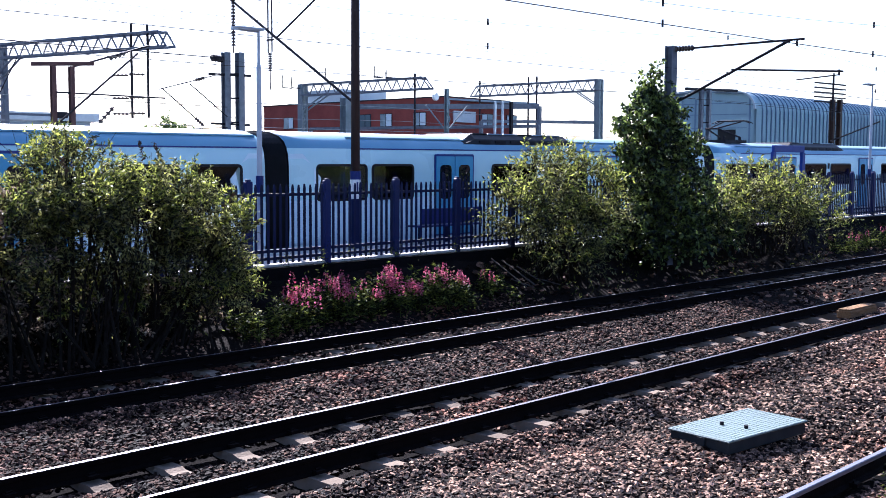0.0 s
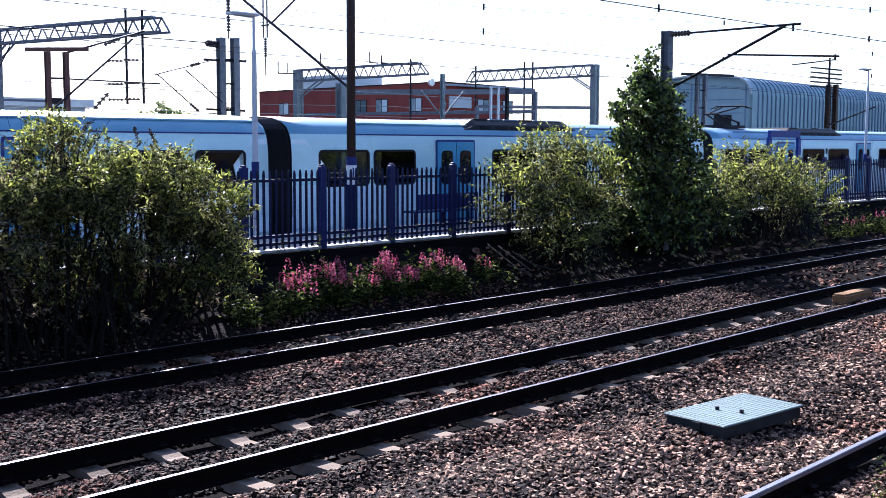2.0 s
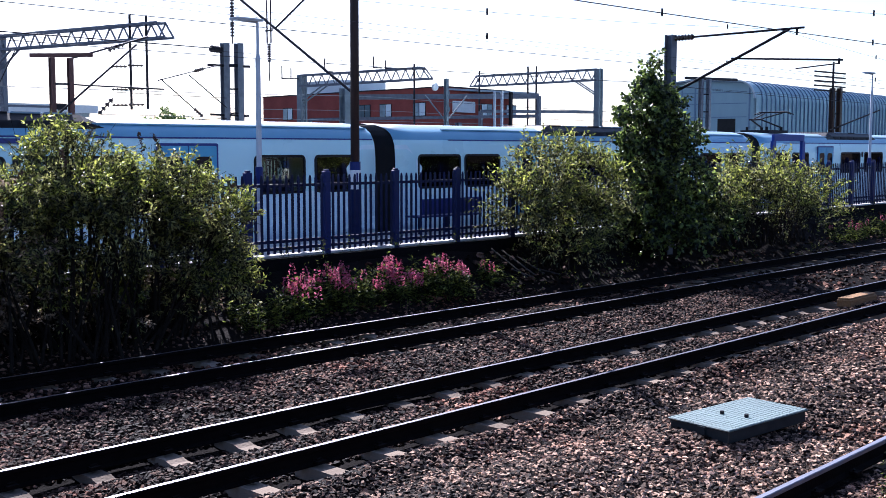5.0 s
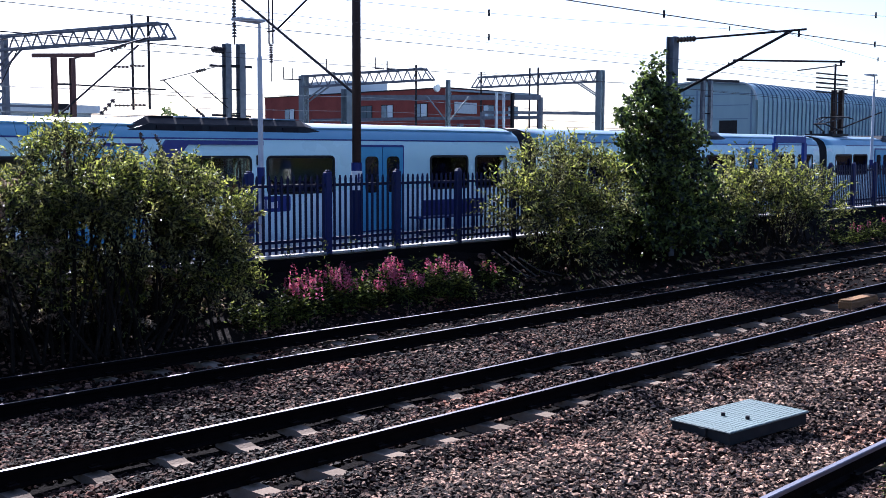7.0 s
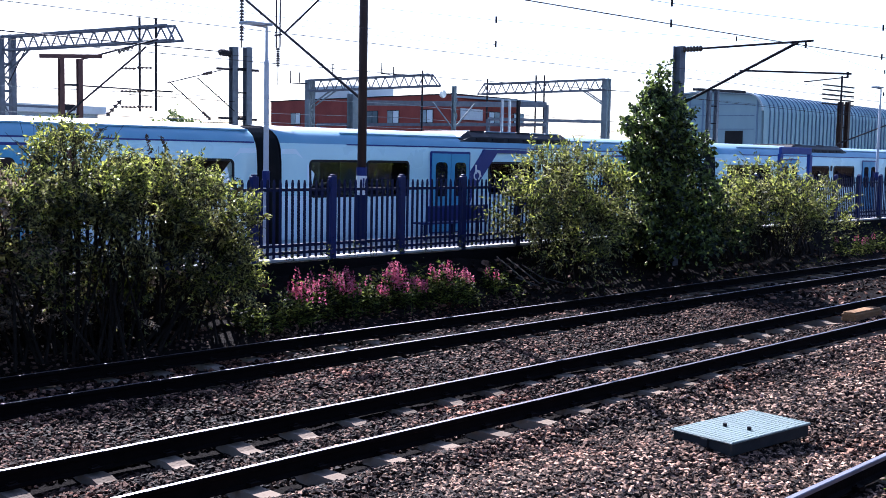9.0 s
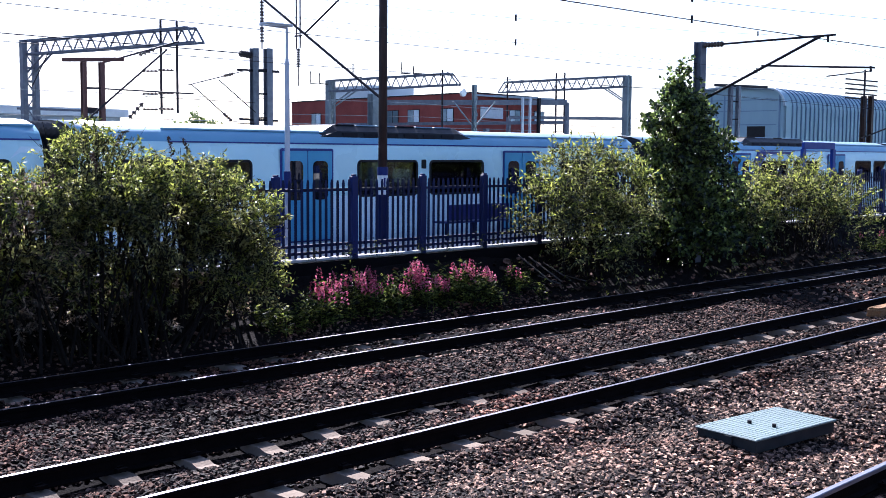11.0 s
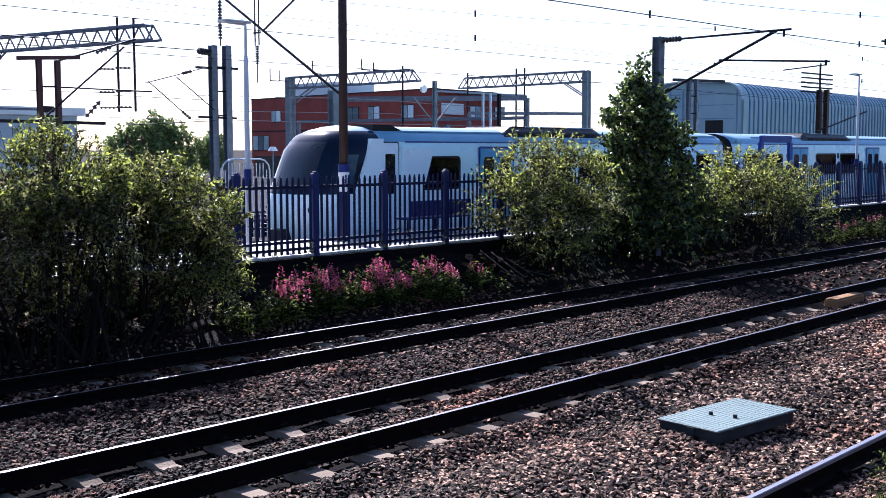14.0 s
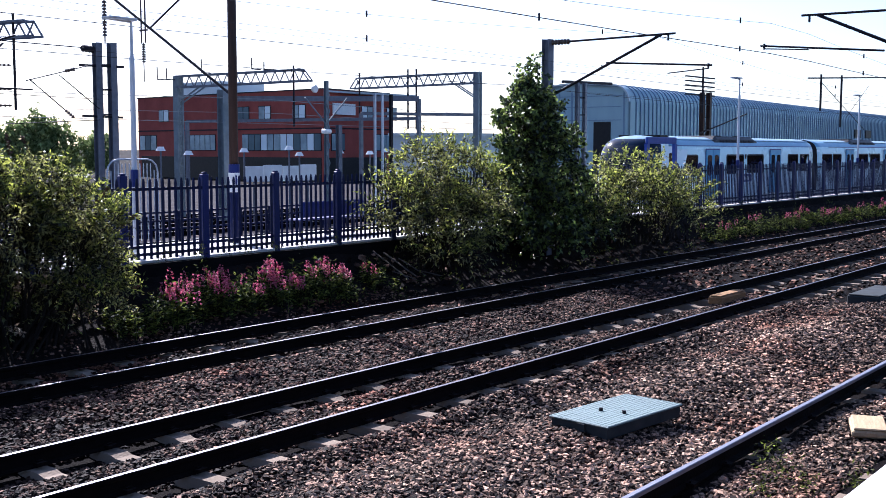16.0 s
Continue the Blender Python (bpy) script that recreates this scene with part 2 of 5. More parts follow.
def ibeam(bm, x, y, z0, z1, w=0.2, d=0.2, t=0.02):
    """An H-section column whose flanges face along y."""
    box(bm, x - w / 2, x + w / 2, y - d / 2, y - d / 2 + t, z0, z1)
    box(bm, x - w / 2, x + w / 2, y + d / 2 - t, y + d / 2, z0, z1)
    box(bm, x - t / 2, x + t / 2, y - d / 2 + t, y + d / 2 - t, z0, z1)
    return bm


def bevel(bm, w, seg=1):
    bmesh.ops.bevel(bm, geom=list(bm.edges), offset=w, segments=seg, affect="EDGES", clamp_overlap=True)
    return bm


def mesh_of(name, bm, *mats):
    me = bpy.data.meshes.new(name)
    bm.to_mesh(me)
    bm.free()
    for k in mats:
        me.materials.append(k)
    return me


def part(name, bm, material, parent=None, label="", smooth=False):
    me = bm if isinstance(bm, bpy.types.Mesh) else mesh_of(name, bm, material)
    ob = new(name, me)
    if smooth:
        me.polygons.foreach_set("use_smooth", [True] * len(me.polygons))
    ob.parent = parent
    return tagged(ob, label)


def thing(name, label, category, at=(0, 0, 0), group="", kind=""):
    ob = new(name)
    ob.location = at
    ob.empty_display_size = 0.2
    return tagged(ob, label, category, group, kind)


def soup(name, verts, faces, material):
    me = bpy.data.meshes.new(name)
    me.from_pydata(verts.tolist() if hasattr(verts, "tolist") else verts, [], faces.tolist() if hasattr(faces, "tolist") else faces)
    me.materials.append(material)
    return me


def B():
    return bmesh.new()


rng = np.random.default_rng(7)


def turn_any(n):
    q = rng.normal(size=(n, 4))
    q /= np.linalg.norm(q, axis=1)[:, None]
    w, x, y, z = q.T
    return np.stack([np.stack([1 - 2 * (y * y + z * z), 2 * (x * y - w * z), 2 * (x * z + w * y)], -1),
                     np.stack([2 * (x * y + w * z), 1 - 2 * (x * x + z * z), 2 * (y * z - w * x)], -1),
                     np.stack([2 * (x * z - w * y), 2 * (y * z + w * x), 1 - 2 * (x * x + y * y)], -1)], 1)


def leaves(name, pts, size, material, slim=0.5):
    """Folded diamond leaves scattered at pts."""
    n = len(pts)
    base = np.array([[-1, 0, 0], [0, slim, 0.18], [1, 0, 0], [0, -slim, 0.18]])
    s = size * rng.uniform(0.6, 1.35, n)
    v = np.einsum("nij,kj->nki", turn_any(n), base) * s[:, None, None] * 0.5 + pts[:, None, :]
    i = np.arange(n)[:, None] * 4
    f = np.concatenate([i + [0, 1, 2], i + [0, 2, 3]])
    return soup(name, v.reshape(-1, 3), f, material)


def stones(name, pts, size, material):
    n = len(pts)
    base = np.array([[x, y, z] for z in (-1, 1) for y in (-1, 1) for x in (-1, 1)], float) * 0.5
    s = size[:, None, None] * rng.uniform(0.55, 1.25, (n, 1, 3)) if hasattr(size, "shape") else size * rng.uniform(0.55, 1.25, (n, 1, 3))
    v = base[None] * s + rng.normal(0, 0.16, (n, 8, 3)) * s
    v = np.einsum("nij,nkj->nki", turn_any(n), v) * [1.2, 1.2, 0.8] + pts[:, None, :]
    q = np.array([[0, 2, 3, 1], [4, 5, 7, 6], [0, 1, 5, 4], [2, 6, 7, 3], [0, 4, 6, 2], [1, 3, 7, 5]])
    f = (np.arange(n)[:, None, None] * 8 + q[None]).reshape(-1, 4)
    return soup(name, v.reshape(-1, 3), f, material)


# ---- ground ----
RAIL_B, RAIL_A, RAIL_D, RAIL_E, RAIL_C = 8.83, 10.335, 13.05, 14.555, 4.61
RAIL_0 = RAIL_C - 1.505


def bed_height(x, y):
    """Ballast between and beside the tracks."""
    h = -0.275 + 0.03 * np.sin(0.31 * x + y) + 0.02 * np.sin(1.7 * x - 0.8 * y)
    for m, amp in ((6.6, 0.165), (11.7, 0.13)):
        h = h + amp * np.exp(-((y - m) / 0.75) ** 2)
    h = h + 0.075 * np.exp(-((y - 9.58) / 0.34) ** 4) + 0.125 * np.exp(-((y - 8.2) / 0.27) ** 2) + 0.06 * np.exp(-((y - 10.8) / 0.25) ** 2) + 0.085 * np.exp(-((y - 13.8) / 0.62) ** 6) + 0.1 * np.exp(-((y - 12.45) / 0.3) ** 2)
    for r in (8.83, 10.335, 13.05, 14.555, 4.61):
        h = h - 0.02 * np.exp(-((y - r + 0.2) / 0.22) ** 2)
    h = h - 0.14 * np.clip((y - 15.3) / 0.7, 0, 1)
    return h


def ground():
    xs = np.concatenate([[-3000, -400, -60], np.arange(-20, 90, 0.5), [120, 300, 900, 4500]])
    ys = np.concatenate([[-3000, -200, -20, 0], np.arange(2, 17.6, 0.3), [18.5, 20, 30, 60, 200, 800, 4000]])
    gx, gy = np.meshgrid(xs, ys, indexing="ij")
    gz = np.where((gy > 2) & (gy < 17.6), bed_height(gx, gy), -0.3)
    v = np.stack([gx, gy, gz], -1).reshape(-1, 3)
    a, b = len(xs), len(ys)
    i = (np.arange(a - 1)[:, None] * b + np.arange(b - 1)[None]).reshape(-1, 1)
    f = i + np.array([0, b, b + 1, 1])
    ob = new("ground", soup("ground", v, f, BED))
    tagged(ob, "ballast and earth under the railway lines, near-black for the shade between stones", "ground", kind="structure")


ground()

# retaining wall and earth bank under the far platform's fence
FENCE_Y, DECK = 18.0, 0.93


def bank():
    xs = np.arange(-30, 130, 0.4)
    prof = [(15.9, -0.36), (16.5, -0.1), (17.0, 0.15), (17.4, 0.45), (17.7, 0.62), (17.78, 0.62)]
    v, f = [], []
    for x in xs:
        for y, z in prof:
            j = noise.noise((x * 0.9, y * 2, 0)) * 0.12 + noise.noise((x * 3, y * 5, 4)) * 0.05
            v.append((x, y + j * 0.5, z + j))
    k = len(prof)
    for a in range(len(xs) - 1):
        for b in range(k - 1):
            i = a * k + b
            f.append((i, i + k, i + k + 1, i + 1))
    tagged(new("bank", soup("bank", v, f, SOIL)), "earth bank with rubble below the platform fence, coloured shade-black", "bank", kind="structure")


bank()


def far_platform():
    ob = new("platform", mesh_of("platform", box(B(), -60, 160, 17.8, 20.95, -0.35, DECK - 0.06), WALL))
    tagged(ob, "far platform with wall coloured shade-black and pale paving", "platform", kind="structure")
    for k in range(40):
        b = box(B(), k * 3 - 30 + 0.008, k * 3 - 27 - 0.008, 17.95, 20.55, DECK - 0.056, DECK)
        part("paving_slab", bevel(b, 0.008), PAVING, ob)
        part("edge_slab", bevel(box(B(), k * 3 - 30 + 0.008, k * 3 - 27 - 0.008, 20.56, 21.0, DECK - 0.056, DECK + 0.004), 0.008), EDGE, ob, "white-edged coping slab")


far_platform()


# ---- tracks ----
def rail_mesh(x0, x1, bright=(6,), top=None):
    """Flat-bottom rail: foot, web, head; the head's top is at z = 0."""
    bm = B()
    prof = [(-0.07, -0.159), (-0.07, -0.148), (-0.012, -0.13), (-0.01, -0.05), (-0.034, -0.036), (-0.035, -0.008), (-0.026, 0),
            (0.026, 0), (0.035, -0.008), (0.034, -0.036), (0.01, -0.05), (0.012, -0.13), (0.07, -0.148), (0.07, -0.159)]
    prof = [(y, z * 1.22) for y, z in prof]
    a = [bm.verts.new((x0, y, z)) for y, z in prof]
    b = [bm.verts.new((x1, y, z)) for y, z in prof]
    for i in range(len(prof)):
        j = (i + 1) % len(prof)
        fc = bm.faces.new((a[i], a[j], b[j], b[i]))
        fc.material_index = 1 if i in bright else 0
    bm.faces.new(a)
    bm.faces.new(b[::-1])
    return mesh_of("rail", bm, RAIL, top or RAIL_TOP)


RAIL_ME = rail_mesh(-40, 220)
WORN_RAIL_ME = rail_mesh(-40, 220, (4, 5, 6, 7), WORN_TOP)


def sleeper_mesh():
    bm = B()
    prof = [(-1.25, -0.02), (-0.5, -0.02), (-0.4, -0.05), (0.4, -0.05), (0.5, -0.02), (1.25, -0.02)]
    rows = []
    for y, z in prof:
        rows.append([bm.verts.new((s * w, y, h)) for s, w, h in ((-1, 0.15, -0.2), (-1, 0.11, z), (1, 0.11, z), (1, 0.15, -0.2))])
    for r, q in zip(rows, rows[1:]):
        for i in range(3):
            bm.faces.new((r[i], r[i + 1], q[i + 1], q[i]))
    bm.faces.new(rows[0])
    bm.faces.new(rows[-1][::-1])
    bmesh.ops.recalc_face_normals(bm, faces=bm.faces)
    return mesh_of("sleeper", bm, CONCRETE)


def clip_mesh():
    bm = box(B(), -0.06, 0.06, -0.16, -0.075, -0.16, -0.125)
    box(bm, -0.06, 0.06, 0.075, 0.16, -0.16, -0.125)
    rod(bm, (-0.04, -0.11, -0.115), (0.04, -0.09, -0.115), 0.012, seg=5)
    rod(bm, (-0.04, 0.11, -0.115), (0.04, 0.09, -0.115), 0.012, seg=5)
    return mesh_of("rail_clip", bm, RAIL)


def track(label, y_near, x_first, count, z_sleeper, pitch=0.872, rails=(-1, 1)):
    t = thing("railway_track", label, "railway track", (0, y_near + 0.7525, 0), "railway tracks", "structure")
    for s in rails:
        part("rail", WORN_RAIL_ME if len(rails) == 1 else RAIL_ME, None, t, "rusty steel rail with polished top, sides coloured shade-black").location = (0, s * 0.7525, 0)
    sl, cl = sleeper_mesh(), clip_mesh()
    for k in range(count):
        o = part("sleeper", sl, None, t)
        o.location = (x_first + k * pitch + rng.normal(0, 0.012), 0, z_sleeper)
        if k < 26:
            for s in rails:
                part("rail_clip", cl, None, t).location = (x_first + k * pitch, s * 0.7525, 0)
    return t


track("middle railway track of rusty rails on concrete sleepers", RAIL_B, 7.34 - 6 * 0.872, 90, -0.175)
track("far railway track with dark rails beside the planted bank", RAIL_D, 7.3 - 4 * 0.872, 90, -0.212)
track("near railway track along the platform where the camera stands", RAIL_0, 3.0, 40, -0.24, 0.872, (1,))
track("railway track under the passing train", 22.6 - 0.7525, 0, 60, -0.15)
track("empty railway track behind the train", 26.2 - 0.7525, 8, 60, -0.15)
track("empty railway track in front of the depot", 29.7 - 0.7525, 10, 60, -0.15)
for y_line in (34.6, 38.2, 41.8):
    track("empty sidings on pale ballast beyond the platform", y_line - 0.7525, 16, 50, -0.15)


def yard_bed():
    me = mesh_of("yard_bed", box(B(), -30, 81, 21.1, 74.0, -0.32, -0.2), YARD)
    tagged(new("yard_bed", me), "grey-brown ballast under the tracks beyond the platform", "ground", kind="structure")


yard_bed()


def ballast():
    def region(n, lo, hi, ymax=16.6, ymin=3.4):
        ang = rng.uniform(radians(13.5), radians(69), n)
        d = np.sqrt(rng.uniform(lo * lo, hi * hi, n))
        x, y = d * np.cos(ang), d * np.sin(ang)
        ok = (y < ymax) & (y > ymin)
        for r in (RAIL_A, RAIL_B, RAIL_C, RAIL_D, RAIL_E, RAIL_0):
            ok &= (y - r > 0.1) | (y - r < -0.13)
        ok &= (abs(y - 13.8) > 0.6) | (rng.uniform(size=n) < 0.14)
        ok &= (y < 15.6) | (rng.uniform(size=n) < 0.45)
        return np.stack([x, y, np.maximum(bed_height(x, y), np.interp(y, [15.8, 15.9, 16.5, 17.0], [-9, -0.36, -0.1, 0.15]))], -1)[ok]

    near, mid, far = region(120000, 4.5, 13.5), region(170000, 13.5, 26), region(80000, 26, 75)
    n = 26000
    x, y = rng.uniform(-14, 9, n), rng.uniform(2.3, 15.9, n)
    ok = (x < y * 0.385) | (y < 3.4)
    for r in (RAIL_A, RAIL_B, RAIL_C, RAIL_D, RAIL_E, RAIL_0):
        ok &= abs(y - r) > 0.13
    beside = np.stack([x, y, bed_height(x, y)], -1)[ok]
    for pts, size in ((near, 0.036), (mid, 0.039), (far, 0.068), (beside, 0.075)):
        pts[:, 2] += rng.uniform(-0.6, 0.75, len(pts)) * size
        tagged(new("ballast", stones("ballast", pts, size, BALLAST)), "brownish crushed stone ballast between the rails", "ballast", kind="stuff")


ballast()


# ---- near platform, under the camera ----
def near_platform():
    ob = new("near_platform", mesh_of("near_platform", box(B(), -40, 120, -9, 2.0, -0.35, 0.85), WALL))
    tagged(ob, "platform on which the camera stands", "platform", kind="structure")
    for k in range(30):
        part("edge_slab", bevel(box(B(), -10 + k * 0.9 + 0.006, -9.1 + k * 0.9 - 0.006, 1.4, 2.16, 0.85, 0.915), 0.01), EDGE, ob, "white coping stone")
    part("paving", box(B(), -40, 120, -9, 1.39, 0.85, 0.91), TARMAC, ob)


near_platform()


# Unseen wall, added so that the train windows mirror something dark.
def reflection_back_wall():
    t = thing("reflection_back_wall", "unseen brown wall added behind the near platform to darken window reflections", "wall", (0, -9, -0.3), kind="structure")
    part("wall", box(B(), -40, 120, -0.4, 0, 0, 4.4), DIM_BRICK, t)
    part("coping", bevel(box(B(), -40, 120, -0.48, 0.06, 4.4, 4.5), 0.02), GREYCLAD, t)


reflection_back_wall()


# ---- train ----
NOSE, FACE = -44.6, 1.4
COACH = 20.25
PROFILE = [(-1.3, 0.55), (-1.37, 0.9), (-1.4, 1.4), (-1.4, 2.06), (-1.386, 2.9), (-1.35, 3.2), (-1.3, 3.34), (-1.2, 3.5), (-1.0, 3.63), (-0.6, 3.74), (0, 3.78)]
FULL = PROFILE + [(-y, z) for y, z in PROFILE[-2::-1]]


def shell(x0, x1, openings):
    """Coach body with window openings; bands by height: lower side paled for light off the deck, bluish white upper
    side, blue cantrail, grey roof.
    """
    bm = B()
    rings = []
    cuts = sorted({x0, x1, *(e for o in openings for e in o)})
    for x in cuts:
        rings.append([bm.verts.new((x, y, z)) for y, z in FULL])
    for a, b in zip(rings, rings[1:]):
        mid = (a[0].co.x + b[0].co.x) / 2
        hole = any(p < mid < q for p, q in openings)
        for i in range(len(FULL) - 1):
            z = (FULL[i][1] + FULL[i + 1][1]) / 2
            if hole and 2.06 < z < 2.9:
                continue
            f = bm.faces.new((a[i], b[i], b[i + 1], a[i + 1]))
            # Lower side takes the pale paint: light bounced off the deck, as colour.
            f.material_index = 2 if z > 3.6 else 1 if z > 3.35 else 0 if z > 2.1 else 4
            f.smooth = True
        bm.faces.new((a[0], a[-1], b[-1], b[0]))
    for end in (rings[0], rings[-1][::-1]):
        bm.faces.new(end).material_index = 3
    return bm


def rounded_ring(x0, x1, z0, z1, y, r=0.09, depth=0.03, w=0.05):
    """A rounded window rim of width w."""
    bm = B()
    loops = []
    for g in (0.0, w):
        pts = []
        for cx, cz, a0 in ((x1 - r, z1 - r, 0), (x0 + r, z1 - r, 90), (x0 + r, z0 + r, 180), (x1 - r, z0 + r, 270)):
            for k in range(4):
                a = radians(a0 + k * 30)
                pts.append((cx + (r - g) * math.cos(a), cz + (r - g) * math.sin(a)))
        for d in (depth, 0.0):
            loops.append([bm.verts.new((px, y - d, pz)) for px, pz in pts])
    n = len(loops[0])
    for p, q in ((0, 1), (0, 2), (2, 3), (1, 3)):
        for k in range(n):
            m = (k + 1) % n
            bm.faces.new((loops[p][k], loops[p][m], loops[q][m], loops[q][k]))
    bmesh.ops.recalc_face_normals(bm, faces=bm.faces)
    return bm


def rounded(x0, x1, z0, z1, y, r=0.09, depth=0.03, lean=0.0):
    """A rounded panel on the near side (towards -y), standing proud of it."""
    bm = B()
    pts = []
    for cx, cz, a0 in ((x1 - r, z1 - r, 0), (x0 + r, z1 - r, 90), (x0 + r, z0 + r, 180), (x1 - r, z0 + r, 270)):
        for k in range(4):
            a = radians(a0 + k * 30)
            pts.append((cx + r * math.cos(a), cz + r * math.sin(a)))
    fr = [bm.verts.new((px, y - depth, pz)) for px, pz in pts]
    bk = [bm.verts.new((px, y, pz)) for px, pz in pts]
    bm.faces.new(fr)
    bm.faces.new(bk[::-1])
    for i in range(len(pts)):
        j = (i + 1) % len(pts)
        bm.faces.new((fr[i], bk[i], bk[j], fr[j]))
    bmesh.ops.recalc_face_normals(bm, faces=bm.faces)
    return bm


WINDOWS = [(1.24, 2.91), (3.12, 4.62), (7.88, 9.93), (10.42, 12.5), (16.0, 17.5), (17.85, 19.2)]
DOORS = [(5.5, 7.0), (13.4, 14.95)]
train = thing("train", "white and blue electric passenger train passing the far platform", "train", (NOSE, 22.6, 0))


def door_meshes():
    leafs = rounded(0, 0.735, 1.0, 3.16, 0, 0.03, 0.025)
    return (mesh_of("door_leaf", leafs, DOOR), mesh_of("door_window", rounded(0.14, 0.6, 1.98, 2.92, 0, 0.12, 0.034), WINDOW),
            mesh_of("door_frame", rounded(-0.06, 1.56, 0.96, 3.22, 0, 0.05, 0.012), STRIPE))


DOOR_ME = door_meshes()


def sides(coach, x0, windows, doors):
    for a, b in windows:
        part("window_rim", rounded_ring(x0 + a - 0.03, x0 + b + 0.03, 2.01, 2.95, -FACE + 0.012, 0.13, 0.02, 0.06), BLACK, coach)
        part("window", rounded(x0 + a, x0 + b, 2.04, 2.92, -FACE + 0.02, 0.11, 0.012), TINTED, coach, "dark tinted train window")
        part("far_window", rounded(x0 + a, x0 + b, 2.04, 2.92, FACE, 0.11, 0.012), TINTED, coach)
        count = max(1, int((b - a) / 0.85))
        for k in range(count):
            xx = x0 + a + (k + 0.5) * (b - a) / count
            for y in (-0.85, 0.85):
                part("seat_back", bevel(box(B(), xx - 0.06, xx + 0.06, y - 0.42, y + 0.42, 1.25, 2.3), 0.04), STRIPE, coach)
    for a, b in doors:
        part("door_frame", DOOR_ME[2], None, coach).location = (x0 + a, -FACE + 0.005, 0)
        for k in (0, 0.765):
            part("door_leaf", DOOR_ME[0], None, coach, "light blue sliding door leaf").location = (x0 + a + k, -FACE - 0.004, 0)
            part("door_window", DOOR_ME[1], None, coach).location = (x0 + a + k, -FACE - 0.004, 0)


def roof_unit(coach, x0, x1):
    """Sunken black equipment housing with raking ends and pale curved covers along its top."""
    bm = B()
    prof = [(-1.22, 3.42), (-1.14, 3.66), (-0.94, 3.81), (0.94, 3.81), (1.14, 3.66), (1.22, 3.42)]
    rings = []
    for x, k in ((x0, 0.05), (x0 + 0.9, 1.0), (x1 - 0.9, 1.0), (x1, 0.05)):
        rings.append([bm.verts.new((x, y, 3.42 + (z - 3.42) * k)) for y, z in prof])
    for a, b in zip(rings, rings[1:]):
        for i in range(len(prof) - 1):
            bm.faces.new((a[i], b[i], b[i + 1], a[i + 1]))
    bm.faces.new(rings[0])
    bm.faces.new(rings[-1][::-1])
    bmesh.ops.recalc_face_normals(bm, faces=bm.faces)
    part("roof_unit", bm, BLACK, coach, "black roof equipment housing with raking ends")
    n = 6
    step = (x1 - x0 - 2.0) / n
    for k in range(n):
        xx = x0 + 1.0 + k * step
        part("roof_cover", bevel(box(B(), xx, xx + step - 0.06, -0.96, 0.96, 3.8, 3.84), 0.015), ROOF if k % 3 else DARK_STEEL, coach)
        part("side_grille", box(B(), xx + 0.06, xx + step - 0.16, -1.19, -1.15, 3.5, 3.62), DARK_STEEL, coach)


def gangway(coach, x):
    bm = B()
    rings = []
    for k in range(15):
        w = 0.985 if k % 2 else 0.93
        rings.append([bm.verts.new((x - 0.37 + k * 0.053, y * w, 0.8 + (z - 0.8) * (0.99 if k % 2 else 0.965))) for y, z in FULL])
    for p, q in zip(rings, rings[1:]):
        for i in range(len(FULL) - 1):
            bm.faces.new((p[i], q[i], q[i + 1], p[i + 1]))
    bm.faces.new(rings[0])
    bm.faces.new(rings[-1][::-1])
    bmesh.ops.recalc_face_normals(bm, faces=bm.faces)
    part("gangway", bm, BLACK, coach, "black folded gangway bellows")


def bogies(coach, x0, x1):
    for x in (x0 + 2.9, x1 - 2.9):
        bm = box(B(), x - 1.7, x + 1.7, -1.1, 1.1, 0.4, 0.75)
        for d in (-1.15, 1.15):
            rod(bm, (x + d, -0.8, 0.42), (x + d, 0.8, 0.42), 0.42, seg=20)
        part("bogie", bm, UNDER, coach)
    part("underframe", box(B(), x0 + 5, x1 - 5, -1.2, 1.2, 0.3, 0.55), UNDER, coach)


def decal(coach, x, w, flip):
    """Pale slanted panel at the coach's end."""
    bm = B()
    s = -1 if flip else 1
    pts = [(x, 1.0), (x + s * w * 0.6, 1.0), (x + s * w, 2.6), (x + s * w * 0.45, 3.2), (x, 3.2)]
    vs = [bm.verts.new((px, -1.404 if pz < 2.7 else -1.362, pz)) for px, pz in pts]
    bm.faces.new(vs if not flip else vs[::-1])
    r = bmesh.ops.extrude_face_region(bm, geom=list(bm.faces))
    for v in r["geom"]:
        if isinstance(v, bmesh.types.BMVert):
            v.co.y += 0.03
    bmesh.ops.recalc_face_normals(bm, faces=bm.faces)
    part("end_panel", bm, BODY_PALE, coach)


def lettering(coach, x0, z, n):
    """White lettering that cannot be read, as bars on a dark blue panel."""
    panel = part("name_panel", rounded(x0, x0 + 1.6, z - 0.05, z + 0.33, -FACE + 0.006, 0.05, 0.012), STRIPE, coach, "dark blue panel with white lettering")
    x = x0 + 0.12
    for k in range(n):
        w = rng.uniform(0.05, 0.1)
        bm = box(B(), x, x + w, -FACE - 0.012, -FACE, z + 0.04, z + rng.uniform(0.18, 0.26))
        part("letter_bar", bm, WHITE, coach)
        x += w + 0.05


def slab_xz(pts, y0, y1):
    bm = B()
    bm.faces.new([bm.verts.new((x, y0, z)) for x, z in pts])
    r = bmesh.ops.extrude_face_region(bm, geom=list(bm.faces))
    for v in r["geom"]:
        if isinstance(v, bmesh.types.BMVert):
            v.co.y = y1
    bmesh.ops.recalc_face_normals(bm, faces=bm.faces)
    return bm


